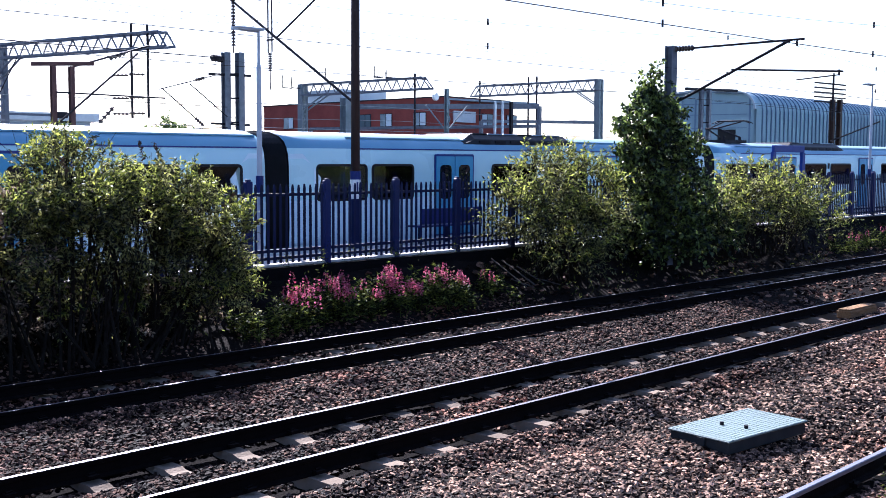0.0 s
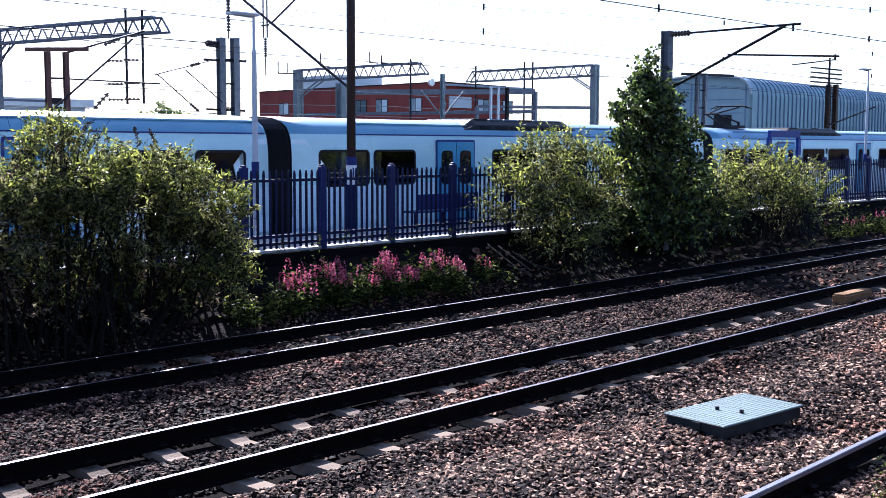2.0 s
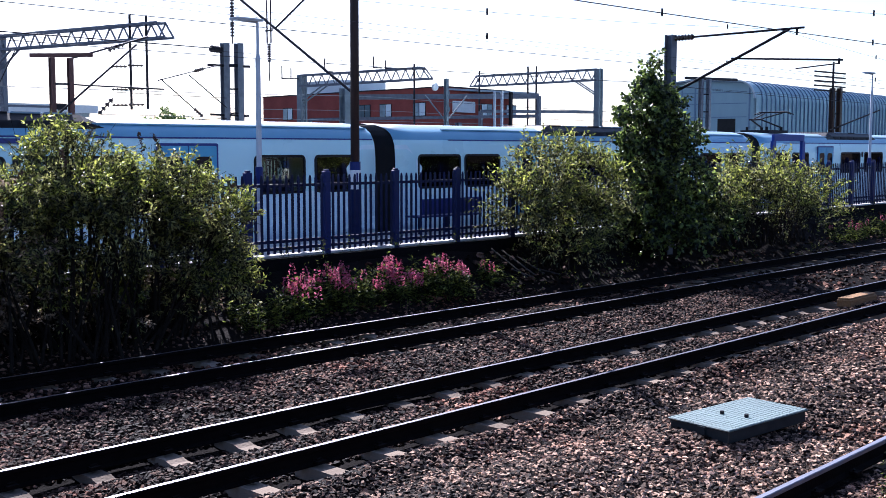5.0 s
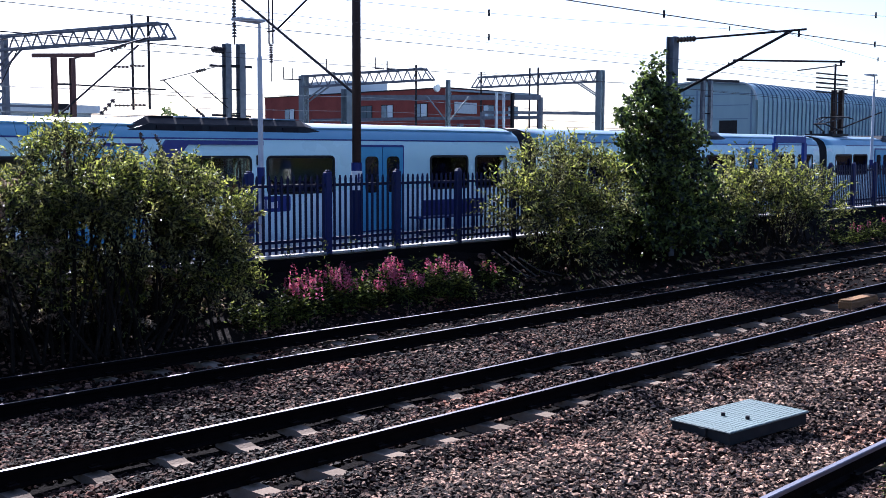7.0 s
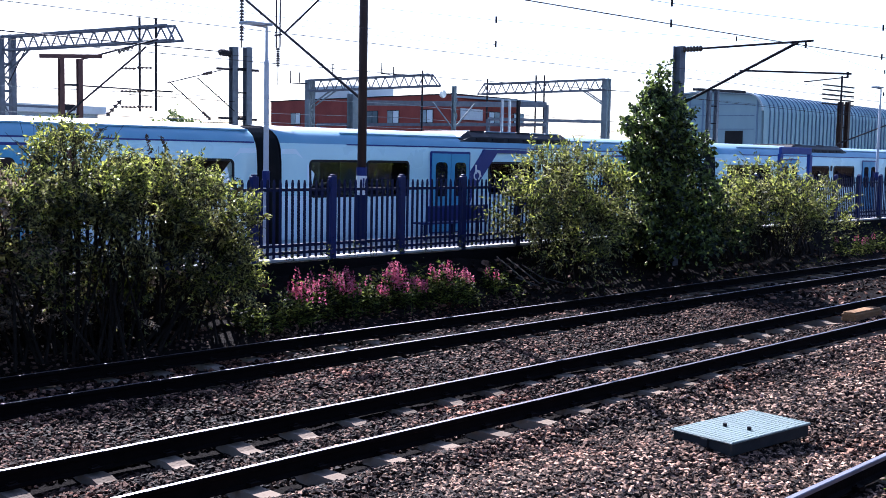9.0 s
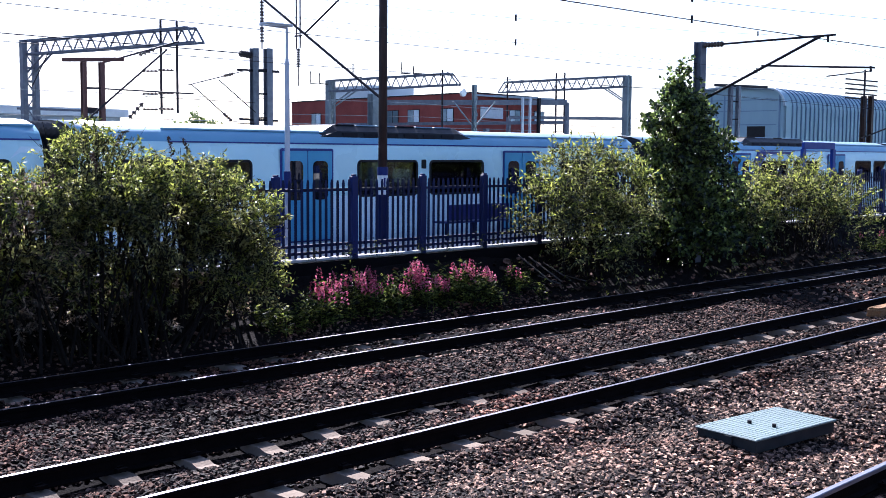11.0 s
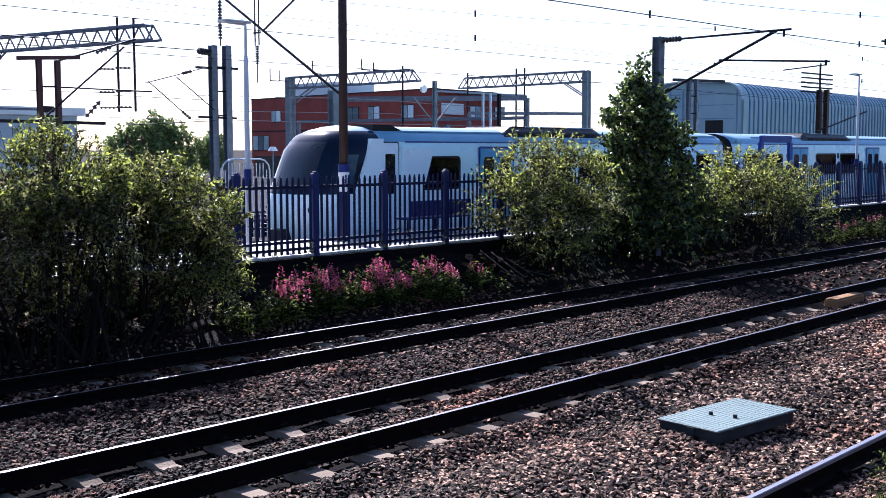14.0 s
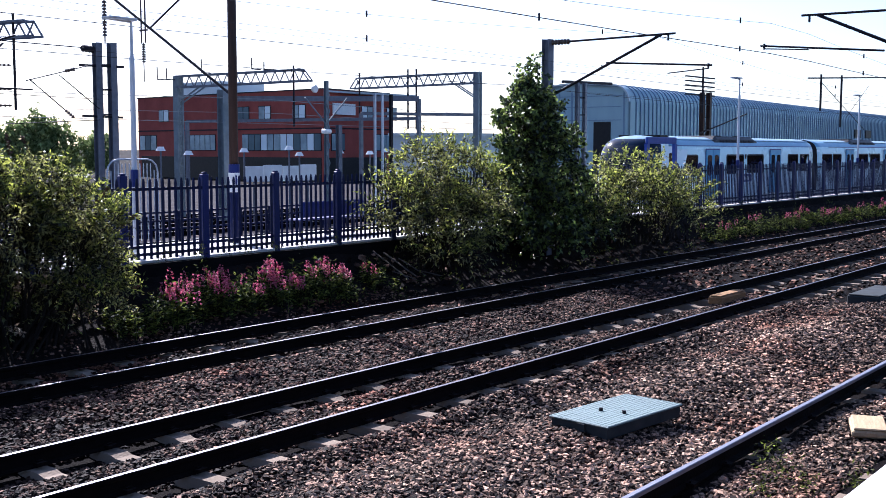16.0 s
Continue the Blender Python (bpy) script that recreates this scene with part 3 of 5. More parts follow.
def coach_at(k):
    x0 = 20.7 + (k - 1) * COACH if k else 0.0
    x1 = x0 + COACH
    base = x0 if k else 20.7 - COACH
    windows = WINDOWS if k else WINDOWS[1:]
    holes = [(base + a, base + b) for a, b in windows]
    if k:
        bm = shell(x0 + 0.36, x1 - 0.36, holes)
    else:
        bm = shell(2.0, 20.34, holes)
        x1 = 20.7
    coach = part("coach", mesh_of("coach", bm, BODY, CANTRAIL, ROOF, BLACK, BODY_PALE), None, train, "white coach body with blue roof band")
    sides(coach, base, windows, DOORS)
    part("saloon_floor", box(B(), base + 2.2, x1 - 0.5, -1.3, 1.3, 1.14, 1.2), UNDER, coach)
    part("saloon_ceiling", box(B(), base + 2.2, x1 - 0.5, -1.25, 1.25, 2.98, 3.04), UNDER, coach)
    roof_unit(coach, base + 6.5, base + 12.7)
    part("gutter_line", box(B(), base + 2.5, x1 - 0.4, -1.318, -1.285, 3.322, 3.356), STRIPE, coach)
    part("roof_seam", box(B(), base + 2.5, x1 - 0.4, -1.06, -1.0, 3.61, 3.645), CANTRAIL, coach)
    part("marker_plate", rounded(base + 10.1, base + 10.26, 2.72, 2.96, -FACE + 0.012, 0.03, 0.02), BLACK, coach)
    gangway(coach, x1)
    bogies(coach, base, x1)
    decal(coach, x1 - 0.37, 1.0, True)
    if k:
        decal(coach, x0 + 0.37, 1.0, False)
    return coach, base


coaches = [coach_at(k) for k in range(8)]
stripe_coach, sx = coaches[2]
part("diagonal_stripe", slab_xz([(sx + 7.08, 1.75), (sx + 7.08, 2.68), (sx + 7.68, 3.3), (sx + 10.3, 3.3), (sx + 10.3, 3.2), (sx + 8.22, 3.2), (sx + 7.2, 2.1)], -1.41, -1.3), STRIPE, stripe_coach, "indigo stripe marking the accessible area")
lettering(stripe_coach, sx + 9.5, 1.65, 9)
ring = B()
for k in range(12):
    a0, a1 = radians(k * 30), radians(k * 30 + 30)
    beam(ring, (sx + 7.34 + 0.12 * math.cos(a0), -1.416, 2.55 + 0.12 * math.sin(a0)), (sx + 7.34 + 0.12 * math.cos(a1), -1.416, 2.55 + 0.12 * math.sin(a1)), 0.03)
beam(ring, (sx + 7.29, -1.416, 2.6), (sx + 7.29, -1.416, 2.86), 0.045)
beam(ring, (sx + 7.29, -1.416, 2.7), (sx + 7.45, -1.416, 2.68), 0.035)
beam(ring, (sx + 7.45, -1.416, 2.68), (sx + 7.5, -1.416, 2.52), 0.035)
part("wheelchair_symbol", ring, WHITE, stripe_coach, "white wheelchair symbol")
lettering(coaches[0][0], coaches[0][1] + 9.4, 1.65, 9)


def cab(coach):
    """Raked and rounded cab end: dark windscreen shell over a white lower nose, cab door behind it."""
    levels = [0.62, 0.9, 1.2, 1.5, 1.75, 1.98, 2.2, 2.5, 2.8, 3.1, 3.34, 3.5, 3.63, 3.74, 3.78]
    back, turns = 2.02, 26
    bm = B()
    rows = []
    for z in levels:
        f = float(np.interp(z, [0.6, 1.4, 1.95, 2.6, 3.1, 3.5, 3.7, 3.78], [-0.1, -0.38, -0.28, 0.05, 0.3, 0.68, 1.15, 1.6]))
        w = float(np.interp(z, [p[1] for p in PROFILE], [-p[0] for p in PROFILE]))
        w = max(w, 0.12)
        row = []
        for k in range(turns + 1):
            a = math.pi * k / turns
            sx = abs(math.sin(a)) ** 0.72
            cy = math.copysign(abs(math.cos(a)) ** 0.72, math.cos(a))
            row.append(bm.verts.new((back - (back - f) * sx, -w * cy, z)))
        rows.append(row)
    for a, b in zip(rows, rows[1:]):
        for k in range(turns):
            fc = bm.faces.new((a[k], a[k + 1], b[k + 1], b[k]))
            fc.smooth = True
            c = fc.calc_center_median()
            fc.material_index = 2 if c.z > 3.66 else 3 if abs(c.y) < 0.8 and 2.2 < c.z < 3.3 else 1 if c.z > 1.95 else 0
    bm.faces.new(rows[-1])
    bm.faces.new(rows[0][::-1])
    bmesh.ops.recalc_face_normals(bm, faces=bm.faces)
    part("cab_nose", mesh_of("cab_nose", bm, BODY_PALE, CABGLASS, ROOF, WINDOW), None, coach, "raked dark cab front over a white lower nose")
    part("cab_side_window", slab_xz([(0.74, 2.15), (0.96, 2.15), (1.2, 3.0), (0.9, 3.0)], -1.345, -1.2), TEAL, coach, "teal-tinted cab side window")
    part("white_quarter_panel", slab_xz([(1.0, 1.93), (2.04, 1.93), (2.04, 3.42), (1.62, 3.42)], -1.405, -1.25), BODY_PALE, coach, "white panel with a raked front edge behind the cab glass")
    part("cab_roof_fairing", slab_xz([(2.03, 3.5), (3.5, 3.5), (2.7, 3.8), (2.03, 3.8)], -1.0, 1.0), BLACK, coach, "black fairing behind the cab roof")
    part("cab_door_rim", rounded(1.7, 2.62, 0.97, 3.34, -FACE + 0.028, 0.07, 0.032), BLACK, coach)
    part("cab_door", rounded(1.73, 2.59, 1.0, 3.31, -FACE + 0.03, 0.06, 0.038), BODY_PALE, coach, "white cab door")
    part("cab_door_window", rounded(2.1, 2.46, 1.95, 3.02, -FACE + 0.02, 0.05, 0.034), WINDOW, coach)
    part("coupler", box(B(), -0.55, 0.3, -0.22, 0.22, 0.75, 1.08), UNDER, coach)
    part("snowplough", bevel(box(B(), -0.2, 0.5, -1.0, 1.0, 0.25, 0.62), 0.05), UNDER, coach)
    for s in (-1, 1):
        part("tail_lamp", bevel(box(B(), -0.12, 0.2, s * 0.78 - 0.14, s * 0.78 + 0.14, 1.5, 1.66), 0.03), DARK_STEEL, coach)
    part("pale_side_panel", slab_xz([(2.75, 1.0), (3.2, 1.0), (4.0, 3.18), (2.75, 3.18)], -1.409, -1.35), BODY_PALE, coach)


cab(coaches[0][0])
bm = box(B(), -0.7, 1.0, -0.65, 0.65, 3.76, 3.88)
for y in (-0.45, 0.45):
    rod(bm, (0.8, y, 3.85), (0.8, y, 4.02), 0.06)
    rod(bm, (-0.5, y, 3.85), (-0.5, y, 4.02), 0.06)
    rod(bm, (0.8, y, 4.0), (-0.6, y * 0.5, 4.32), 0.035)
rod(bm, (-0.6, -0.3, 4.32), (-0.6, 0.3, 4.32), 0.035)
rod(bm, (-0.6, -0.15, 4.32), (0.95, -0.4, 4.62), 0.028)
rod(bm, (-0.6, 0.15, 4.32), (0.95, 0.4, 4.62), 0.028)
for x in (0.85, 1.1):
    rod(bm, (x, -0.6, 4.66), (x, 0.6, 4.66), 0.03)
    for y in (-1, 1):
        rod(bm, (x, y * 0.6, 4.66), (x, y * 0.85, 4.56), 0.02)
pan = part("pantograph", bm, DARK_STEEL, coaches[3][0])
pan.location = (84.6, 0, 0)
pan.parent = coaches[4][0]


# ---- fence on the far platform ----
def fence():
    pitch, x0 = 2.05, 15.4 - 2.05 * 5
    f = thing("palisade_fence", "navy blue steel palisade fence along the far platform", "fence", (0, FENCE_Y, 0), kind="structure")
    post = mesh_of("post", bevel(box(B(), -0.085, 0.085, -0.06, 0.06, DECK - 0.08, 2.63), 0.015), POST_SKY_LIT)
    capm = mesh_of("post_cap", bevel(box(B(), -0.05, 0.05, -0.045, 0.045, 2.63, 2.67), 0.01), POST_SKY_LIT)
    bm = box(B(), -0.03, 0.03, -0.045, -0.025, DECK + 0.02, 2.56)
    bm.verts.ensure_lookup_table()
    for v in bm.verts:
        if v.co.z > 2:
            v.co.x *= 0.45
    bmesh.ops.bisect_plane(bm, geom=list(bm.verts) + list(bm.edges) + list(bm.faces), plane_co=(0, 0, 2.48), plane_no=(0, 0, 1))
    for v in bm.verts:
        if 2.4 < v.co.z < 2.5:
            v.co.x = math.copysign(0.03, v.co.x)
    pale = mesh_of("pale", bm, NAVY)
    railm = mesh_of("fence_rail", box(B(), 0.08, pitch - 0.08, -0.022, 0.03, -0.03, 0.03), NAVY)
    rest = B()
    n = 12
    for k in range(40):
        x = x0 + k * pitch
        part("post", post, None, f).location = (x, 0, 0)
        part("post_cap", capm, None, f).location = (x, 0, 0)
        for z in (1.05, 1.2, 2.35):
            part("fence_rail", railm, None, f).location = (x, 0, z)
        for j in range(n):
            xx = x + (j + 1) * pitch / (n + 1)
            if 3 <= k < 28:
                part("pale", pale, None, f).location = (xx, rng.normal(0, 0.003), rng.normal(0, 0.006))
            else:
                box(rest, xx - 0.03, xx + 0.03, -0.045, -0.025, DECK + 0.02, 2.55)
    tagged(part("far_pale", rest, NAVY, f), kind="stuff")


fence()


# ---- plants ----
def crown_points(n, lobes, hollow=0.45, holes=1.1, thresh=-0.12, clump=14, spread=0.085):
    """Leaf places in small clumps on the lobes, with gaps between them."""
    k = n // clump
    w = np.array([a[3] * a[4] + a[4] * a[5] + a[3] * a[5] for a in lobes])
    pick = rng.choice(len(lobes), k, p=w / w.sum())
    d = rng.normal(size=(k, 3))
    d /= np.linalg.norm(d, axis=1)[:, None]
    r = hollow + (1 - hollow) * rng.uniform(0, 1, k) ** 0.6
    r *= 1 + rng.normal(0, 0.05, k) + np.array([0.6 * noise.noise((q[0] * 2.2 + 3 * i, q[1] * 2.2, q[2] * 2.2)) for q, i in zip(d, pick)])
    L = np.array(lobes, float)[pick]
    p = L[:, :3] + d * r[:, None] * L[:, 3:6]
    p = p[~((p[:, 1] < 16.25) & (p[:, 2] < 0.3))]
    keep = [noise.noise((q[0] * holes * 2, q[1] * holes * 2, q[2] * holes * 2)) > thresh for q in p]
    p = p[np.array(keep)]
    return (p[:, None, :] + rng.normal(0, spread, (len(p), clump, 3))).reshape(-1, 3)


def stems(base, lobes, r0, per=4):
    bm = B()
    for cx, cy, cz, rx, ry, rz in lobes:
        for _ in range(per):
            a = Vector(base).lerp(Vector((cx, cy + 0.2, base[2] + 0.1)), 0.6) + Vector((rng.normal(0, 0.4), rng.normal(0, 0.2), 0))
            b = Vector((cx + rng.normal(0, rx * 0.35), cy + rng.normal(0, ry * 0.35), cz + rng.uniform(-0.2, 0.8) * rz))
            m = a.lerp(b, 0.5) + Vector((rng.normal(0, 0.12), rng.normal(0, 0.1), 0.15))
            rod(bm, a, m, r0, r0 * 0.6, 6)
            rod(bm, m, b, r0 * 0.6, r0 * 0.2, 5)
            for _ in range(2):
                c = b + Vector((rng.normal(0, rx * 0.4), rng.normal(0, ry * 0.4), rng.uniform(0, rz * 0.6)))
                rod(bm, m.lerp(b, 0.6), c, r0 * 0.3, r0 * 0.1, 4)
    return bm


def leaves_on(name, pts, axes, size, material, slim=0.3):
    """Folded pointed leaves that grow from pts along axes."""
    n = len(pts)
    ln = (size * rng.uniform(0.6, 1.3, n))[:, None]
    side = np.cross(axes, rng.normal(size=(n, 3)))
    side /= np.linalg.norm(side, axis=1)[:, None] + 1e-9
    up = np.cross(axes, side)
    mid = pts + axes * ln * 0.45 + up * ln * 0.1
    v = np.stack([pts, mid + side * ln * slim * 0.5, pts + axes * ln, mid - side * ln * slim * 0.5], 1)
    k = np.arange(n)[:, None] * 4
    return soup(name, v.reshape(-1, 3), np.concatenate([k + [0, 1, 2], k + [0, 2, 3]]), material)


def unit(a):
    return a / (np.linalg.norm(a, axis=-1)[..., None] + 1e-9)


def sprays(lobes, n, reach, per, inner=0.6, gaps=-0.1, grain=1.5, lift=0.45, droop=0.3, spread=0.35, low=-0.6):
    """Leafy twigs that stand out of the lobes: leaf points, leaf axes, and the twigs' ends."""
    L = np.array(lobes, float)
    w = L[:, 3] * L[:, 4] + L[:, 4] * L[:, 5] + L[:, 3] * L[:, 5]
    pick = rng.choice(len(L), n, p=w / w.sum())
    d = unit(rng.normal(size=(n, 3)))
    ok = d[:, 2] > low
    pick, d = pick[ok], d[ok]
    r = inner + (1 - inner) * rng.uniform(0, 1, len(d)) ** 0.7
    q = L[pick, :3] + d * r[:, None] * L[pick, 3:6]
    keep = np.array([noise.noise((a[0] * grain, a[1] * grain, a[2] * grain)) > gaps for a in q], bool) & ~((q[:, 1] < 16.2) & (q[:, 2] < 0.1))
    q, d = q[keep], d[keep]
    m = len(q)
    way = unit(d * 0.7 + np.array([0, 0, lift]) + rng.normal(0, spread, (m, 3)))
    ln = reach * rng.uniform(0.45, 1.25, (m, 1))
    u = np.linspace(0.08, 1, per)[None, :, None]
    fall = np.array([0, 0, -1.0])
    pos = q[:, None] + way[:, None] * (ln[:, None] * u) + fall * droop * ln[:, None] * u * u
    tan = unit(way[:, None] + fall * 2 * droop * u + np.zeros_like(pos))
    axes = unit(tan * 0.55 + unit(rng.normal(size=pos.shape)) * 0.8 + fall * 0.2)
    return pos.reshape(-1, 3), axes.reshape(-1, 3), q, pos[:, -1]


def twigs(name, a, b, r, material):
    """Three-sided tapering twigs from a to b."""
    n = len(a)
    way = unit(b - a)
    s1 = unit(np.cross(way, np.array([0.3, 0.9, 0.2])))
    s2 = np.cross(way, s1)
    ring = [s1, -0.5 * s1 + 0.87 * s2, -0.5 * s1 - 0.87 * s2]
    v = np.stack([a + k * r for k in ring] + [b + k * r * 0.3 for k in ring], 1)
    k = np.arange(n)[:, None] * 6
    return soup(name, v.reshape(-1, 3), np.concatenate([k + [0, 1, 4, 3], k + [1, 2, 5, 4], k + [2, 0, 3, 5]]), material)


def shrub(name, label, category, base, lobes, core, outer, leaf, r0=0.03, group="", reach=0.45, gaps=-0.14, per=16, slim=0.3, stem_count=9):
    """core: leaves inside; outer: (twigs of dull leaves, twigs of sunlit-coloured tip leaves)."""
    t = thing(name, label, category, group=group)
    part("branching", stems(base, lobes, r0, stem_count), BARK, t)
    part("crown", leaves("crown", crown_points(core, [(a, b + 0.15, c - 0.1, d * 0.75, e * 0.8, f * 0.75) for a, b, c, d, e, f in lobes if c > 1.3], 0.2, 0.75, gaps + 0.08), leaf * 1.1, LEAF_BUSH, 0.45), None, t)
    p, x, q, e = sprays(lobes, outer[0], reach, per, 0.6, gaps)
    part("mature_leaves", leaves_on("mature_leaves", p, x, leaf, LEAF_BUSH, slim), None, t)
    # Brighter leaves on the upper twigs: sunlight on the tips painted as leaf colour.
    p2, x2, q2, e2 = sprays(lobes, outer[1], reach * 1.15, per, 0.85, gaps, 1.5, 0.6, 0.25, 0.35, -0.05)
    part("young_growth", leaves_on("young_growth", p2, x2, leaf, LEAF_YELLOW, slim), None, t, "yellow-green leaves with the sun on the upper tips put into their colour")
    part("twig", twigs("twig", np.concatenate([q, q2]), np.concatenate([e, e2]), 0.006, BARK), None, t)
    return t


big = [(8.65, 16.3, 2.35, 0.85, 1.0, 1.0), (10.35, 16.4, 2.15, 0.85, 0.9, 0.9), (7.1, 16.2, 1.75, 0.9, 0.9, 0.85), (11.25, 16.5, 1.6, 0.75, 0.85, 0.85), (9.5, 16.3, 1.75, 1.2, 0.8, 0.95), (6.6, 16.75, 1.15, 1.3, 0.7, 0.85), (11.2, 16.4, 0.75, 0.8, 0.6, 0.7), (5.2, 16.8, 1.3, 1.3, 0.8, 1.0), (8.4, 16.75, 0.62, 1.6, 0.45, 0.55), (10.4, 16.7, 0.5, 1.2, 0.45, 0.5), (6.6, 16.8, 0.5, 1.4, 0.45, 0.5), (9.55, 16.2, 2.2, 0.6, 0.6, 0.65)]
bush = shrub("shrub", "large olive-green buddleia bush at the foot of the bank", "bush", (9.0, 16.1, -0.3), big, 34000, (6800, 5600), 0.086, 0.03, "bushes", 0.42, -0.04, 18, 0.34, 12)
p, x, q, e = sprays([big[5], big[7], big[2], big[8], big[10], big[9]], 2600, 0.35, 16, 0.6, -0.05, 1.2)
part("dry_leaves", leaves_on("dry_leaves", p, x, 0.08, DRY_LEAF, 0.4), None, bush, "dry pinkish leaves and seed heads")
for lobe in big[:4] * 4:
    p, x, q, e = sprays([lobe], 3, 0.55, 60, 0.95, -0.9, 1.0, 0.8, 0.35, 0.3, 0.1)
    if len(p) == 0:
        continue
    p, x = p[:60], x[:60]
    part("seed_head", leaves_on("seed_head", p, x, 0.05, DRY, 0.6), None, bush, "dry brown flower spike")
shrub("shrub", "yellow-green bush on the bank beside the fence", "bush", (22.3, 16.9, 0.0),
      [(21.4, 17.0, 2.35, 0.7, 0.8, 0.75), (22.8, 17.0, 2.4, 0.7, 0.8, 0.75), (20.8, 16.9, 1.6, 0.75, 0.8, 0.6), (22.4, 16.8, 1.2, 1.2, 0.8, 0.9), (23.6, 16.9, 1.8, 0.7, 0.8, 0.95), (22.0, 16.6, 0.6, 0.8, 0.6, 0.6)],
      10000, (1600, 1500), 0.105, 0.02, "bushes", 0.66, 0.02, 15, 0.36, 7)
shrub("shrub", "smaller yellow-green bush beyond the tall tree", "bush", (33.0, 16.5, 0.0),
      [(31.6, 16.6, 2.1, 1.1, 0.9, 0.75), (33.6, 16.6, 1.95, 1.1, 0.9, 0.65), (35.4, 16.6, 1.5, 1.2, 0.9, 0.65), (32.5, 16.4, 1.1, 2.0, 0.9, 0.8), (35.0, 16.4, 0.9, 1.6, 0.8, 0.7), (30.2, 16.6, 1.5, 1.0, 0.9, 0.75), (29.0, 16.5, 1.0, 1.1, 0.8, 0.8)],
      11000, (1800, 1700), 0.12, 0.02, "bushes", 0.74, 0.02, 15, 0.36, 7)


def tall_tree():
    t = thing("tree", "tall dark green young sycamore on the bank", "tree")
    lobes = [(26.4, 16.7, 1.1, 1.6, 1.1, 1.1), (26.4, 16.7, 2.4, 1.15, 1.0, 0.9), (26.2, 16.7, 3.4, 0.95, 0.8, 0.75), (25.95, 16.7, 4.1, 0.7, 0.6, 0.6), (25.82, 16.7, 4.7, 0.48, 0.42, 0.5), (25.78, 16.7, 5.15, 0.3, 0.28, 0.32),
             (24.9, 16.6, 3.4, 0.45, 0.45, 0.3), (27.5, 16.8, 3.4, 0.55, 0.5, 0.4), (28.0, 16.7, 1.9, 0.8, 0.7, 0.6), (26.9, 16.8, 4.2, 0.45, 0.45, 0.35), (24.7, 16.6, 4.1, 0.4, 0.4, 0.25), (24.9, 16.6, 2.6, 0.5, 0.5, 0.35), (29.0, 16.6, 1.0, 1.1, 0.7, 0.8)]
    bm = rod(B(), (26.4, 16.75, -0.3), (26.1, 16.7, 2.6), 0.11, 0.07, 10)
    rod(bm, (26.1, 16.7, 2.6), (25.75, 16.7, 5.55), 0.07, 0.012, 8)
    part("trunk", bm, BARK, t)
    limb = B()
    for cx, cy, cz, rx, ry, rz in lobes:
        for _ in range(5):
            z = max(0.5, cz - rng.uniform(0.3, 1.0))
            rod(limb, (26.4 - 0.12 * z, 16.72, z), (cx + rng.normal(0, rx * 0.5), cy + rng.normal(0, ry * 0.5), cz + rng.normal(0, rz * 0.4)), 0.025, 0.006, 5)
    part("limb", limb, BARK, t)
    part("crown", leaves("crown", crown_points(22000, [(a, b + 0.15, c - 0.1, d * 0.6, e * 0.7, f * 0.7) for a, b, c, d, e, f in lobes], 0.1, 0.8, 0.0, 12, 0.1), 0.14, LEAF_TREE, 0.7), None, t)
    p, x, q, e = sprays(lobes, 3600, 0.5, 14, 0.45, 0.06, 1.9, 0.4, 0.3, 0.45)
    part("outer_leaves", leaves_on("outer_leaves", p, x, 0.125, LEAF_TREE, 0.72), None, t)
    part("twig", twigs("twig", q, e, 0.006, BARK), None, t)


tall_tree()


def flower_bed(x0, x1, yc, top, n, pink):
    """Upright stems with paired leaves; a share of them ends in long flower heads."""
    t = thing("flower_bed", "pink valerian flowers over green leaves at the bank's foot", "flowers", kind="stuff", group="flower beds")
    gp, ga, pp, pa, s0, s1 = [], [], [], [], [], []
    for _ in range(n):
        x, y = rng.uniform(x0, x1), yc + rng.normal(0, 0.2)
        clump = 0.8 + 0.5 * noise.noise((x * 1.1, 2, 0))
        h = top * rng.uniform(0.84, 1.0) * clump
        z0 = max(-0.2, (y - 16.6) * 0.6 - 0.1)
        h *= 1.0 - 0.35 * abs(2 * (x - x0) / (x1 - x0) - 1) ** 2 if x1 < 19 else 1.0
        foot = np.array([x, y, z0])
        head = foot + np.array([rng.normal(0, 0.06), rng.normal(0, 0.06), h + 0.1])
        s0.append(foot)
        s1.append(head)
        u = rng.uniform(0.1, 0.9, 26)[:, None]
        gp.append(foot + (head - foot) * u + rng.normal(0, 0.025, (26, 3)))
        a = rng.uniform(0, 6.28, 26)
        ga.append(np.stack([np.cos(a), np.sin(a), rng.uniform(-0.2, 0.7, 26)], -1))
        if rng.uniform() < pink * max(0.0, min(1.6, 3.0 * clump - 1.6)):
            k = 34
            v = rng.uniform(0, 1, k)
            wide = 0.055 * (1 - 0.6 * v)
            b = rng.uniform(0, 6.28, k)
            pp.append(head + np.stack([np.cos(b) * wide, np.sin(b) * wide, (v - 0.4) * 0.24], -1))
            pa.append(np.stack([np.cos(b), np.sin(b), np.full(k, 0.6)], -1))
    part("foliage", leaves_on("foliage", np.concatenate(gp), unit(np.concatenate(ga)), 0.11, LEAF_LOW, 0.32), None, t)
    part("stems", twigs("stems", np.array(s0), np.array(s1), 0.006, LEAF_LOW), None, t)
    if pp:
        part("blooms", leaves_on("blooms", np.concatenate(pp), unit(np.concatenate(pa)), 0.045, BLOOM, 0.8), None, t)


flower_bed(13.2, 15.55, 16.65, 0.7, 190, 0.27)
flower_bed(15.8, 18.3, 16.65, 0.68, 190, 0.27)
flower_bed(37.0, 62.0, 16.5, 0.56, 460, 0.1)
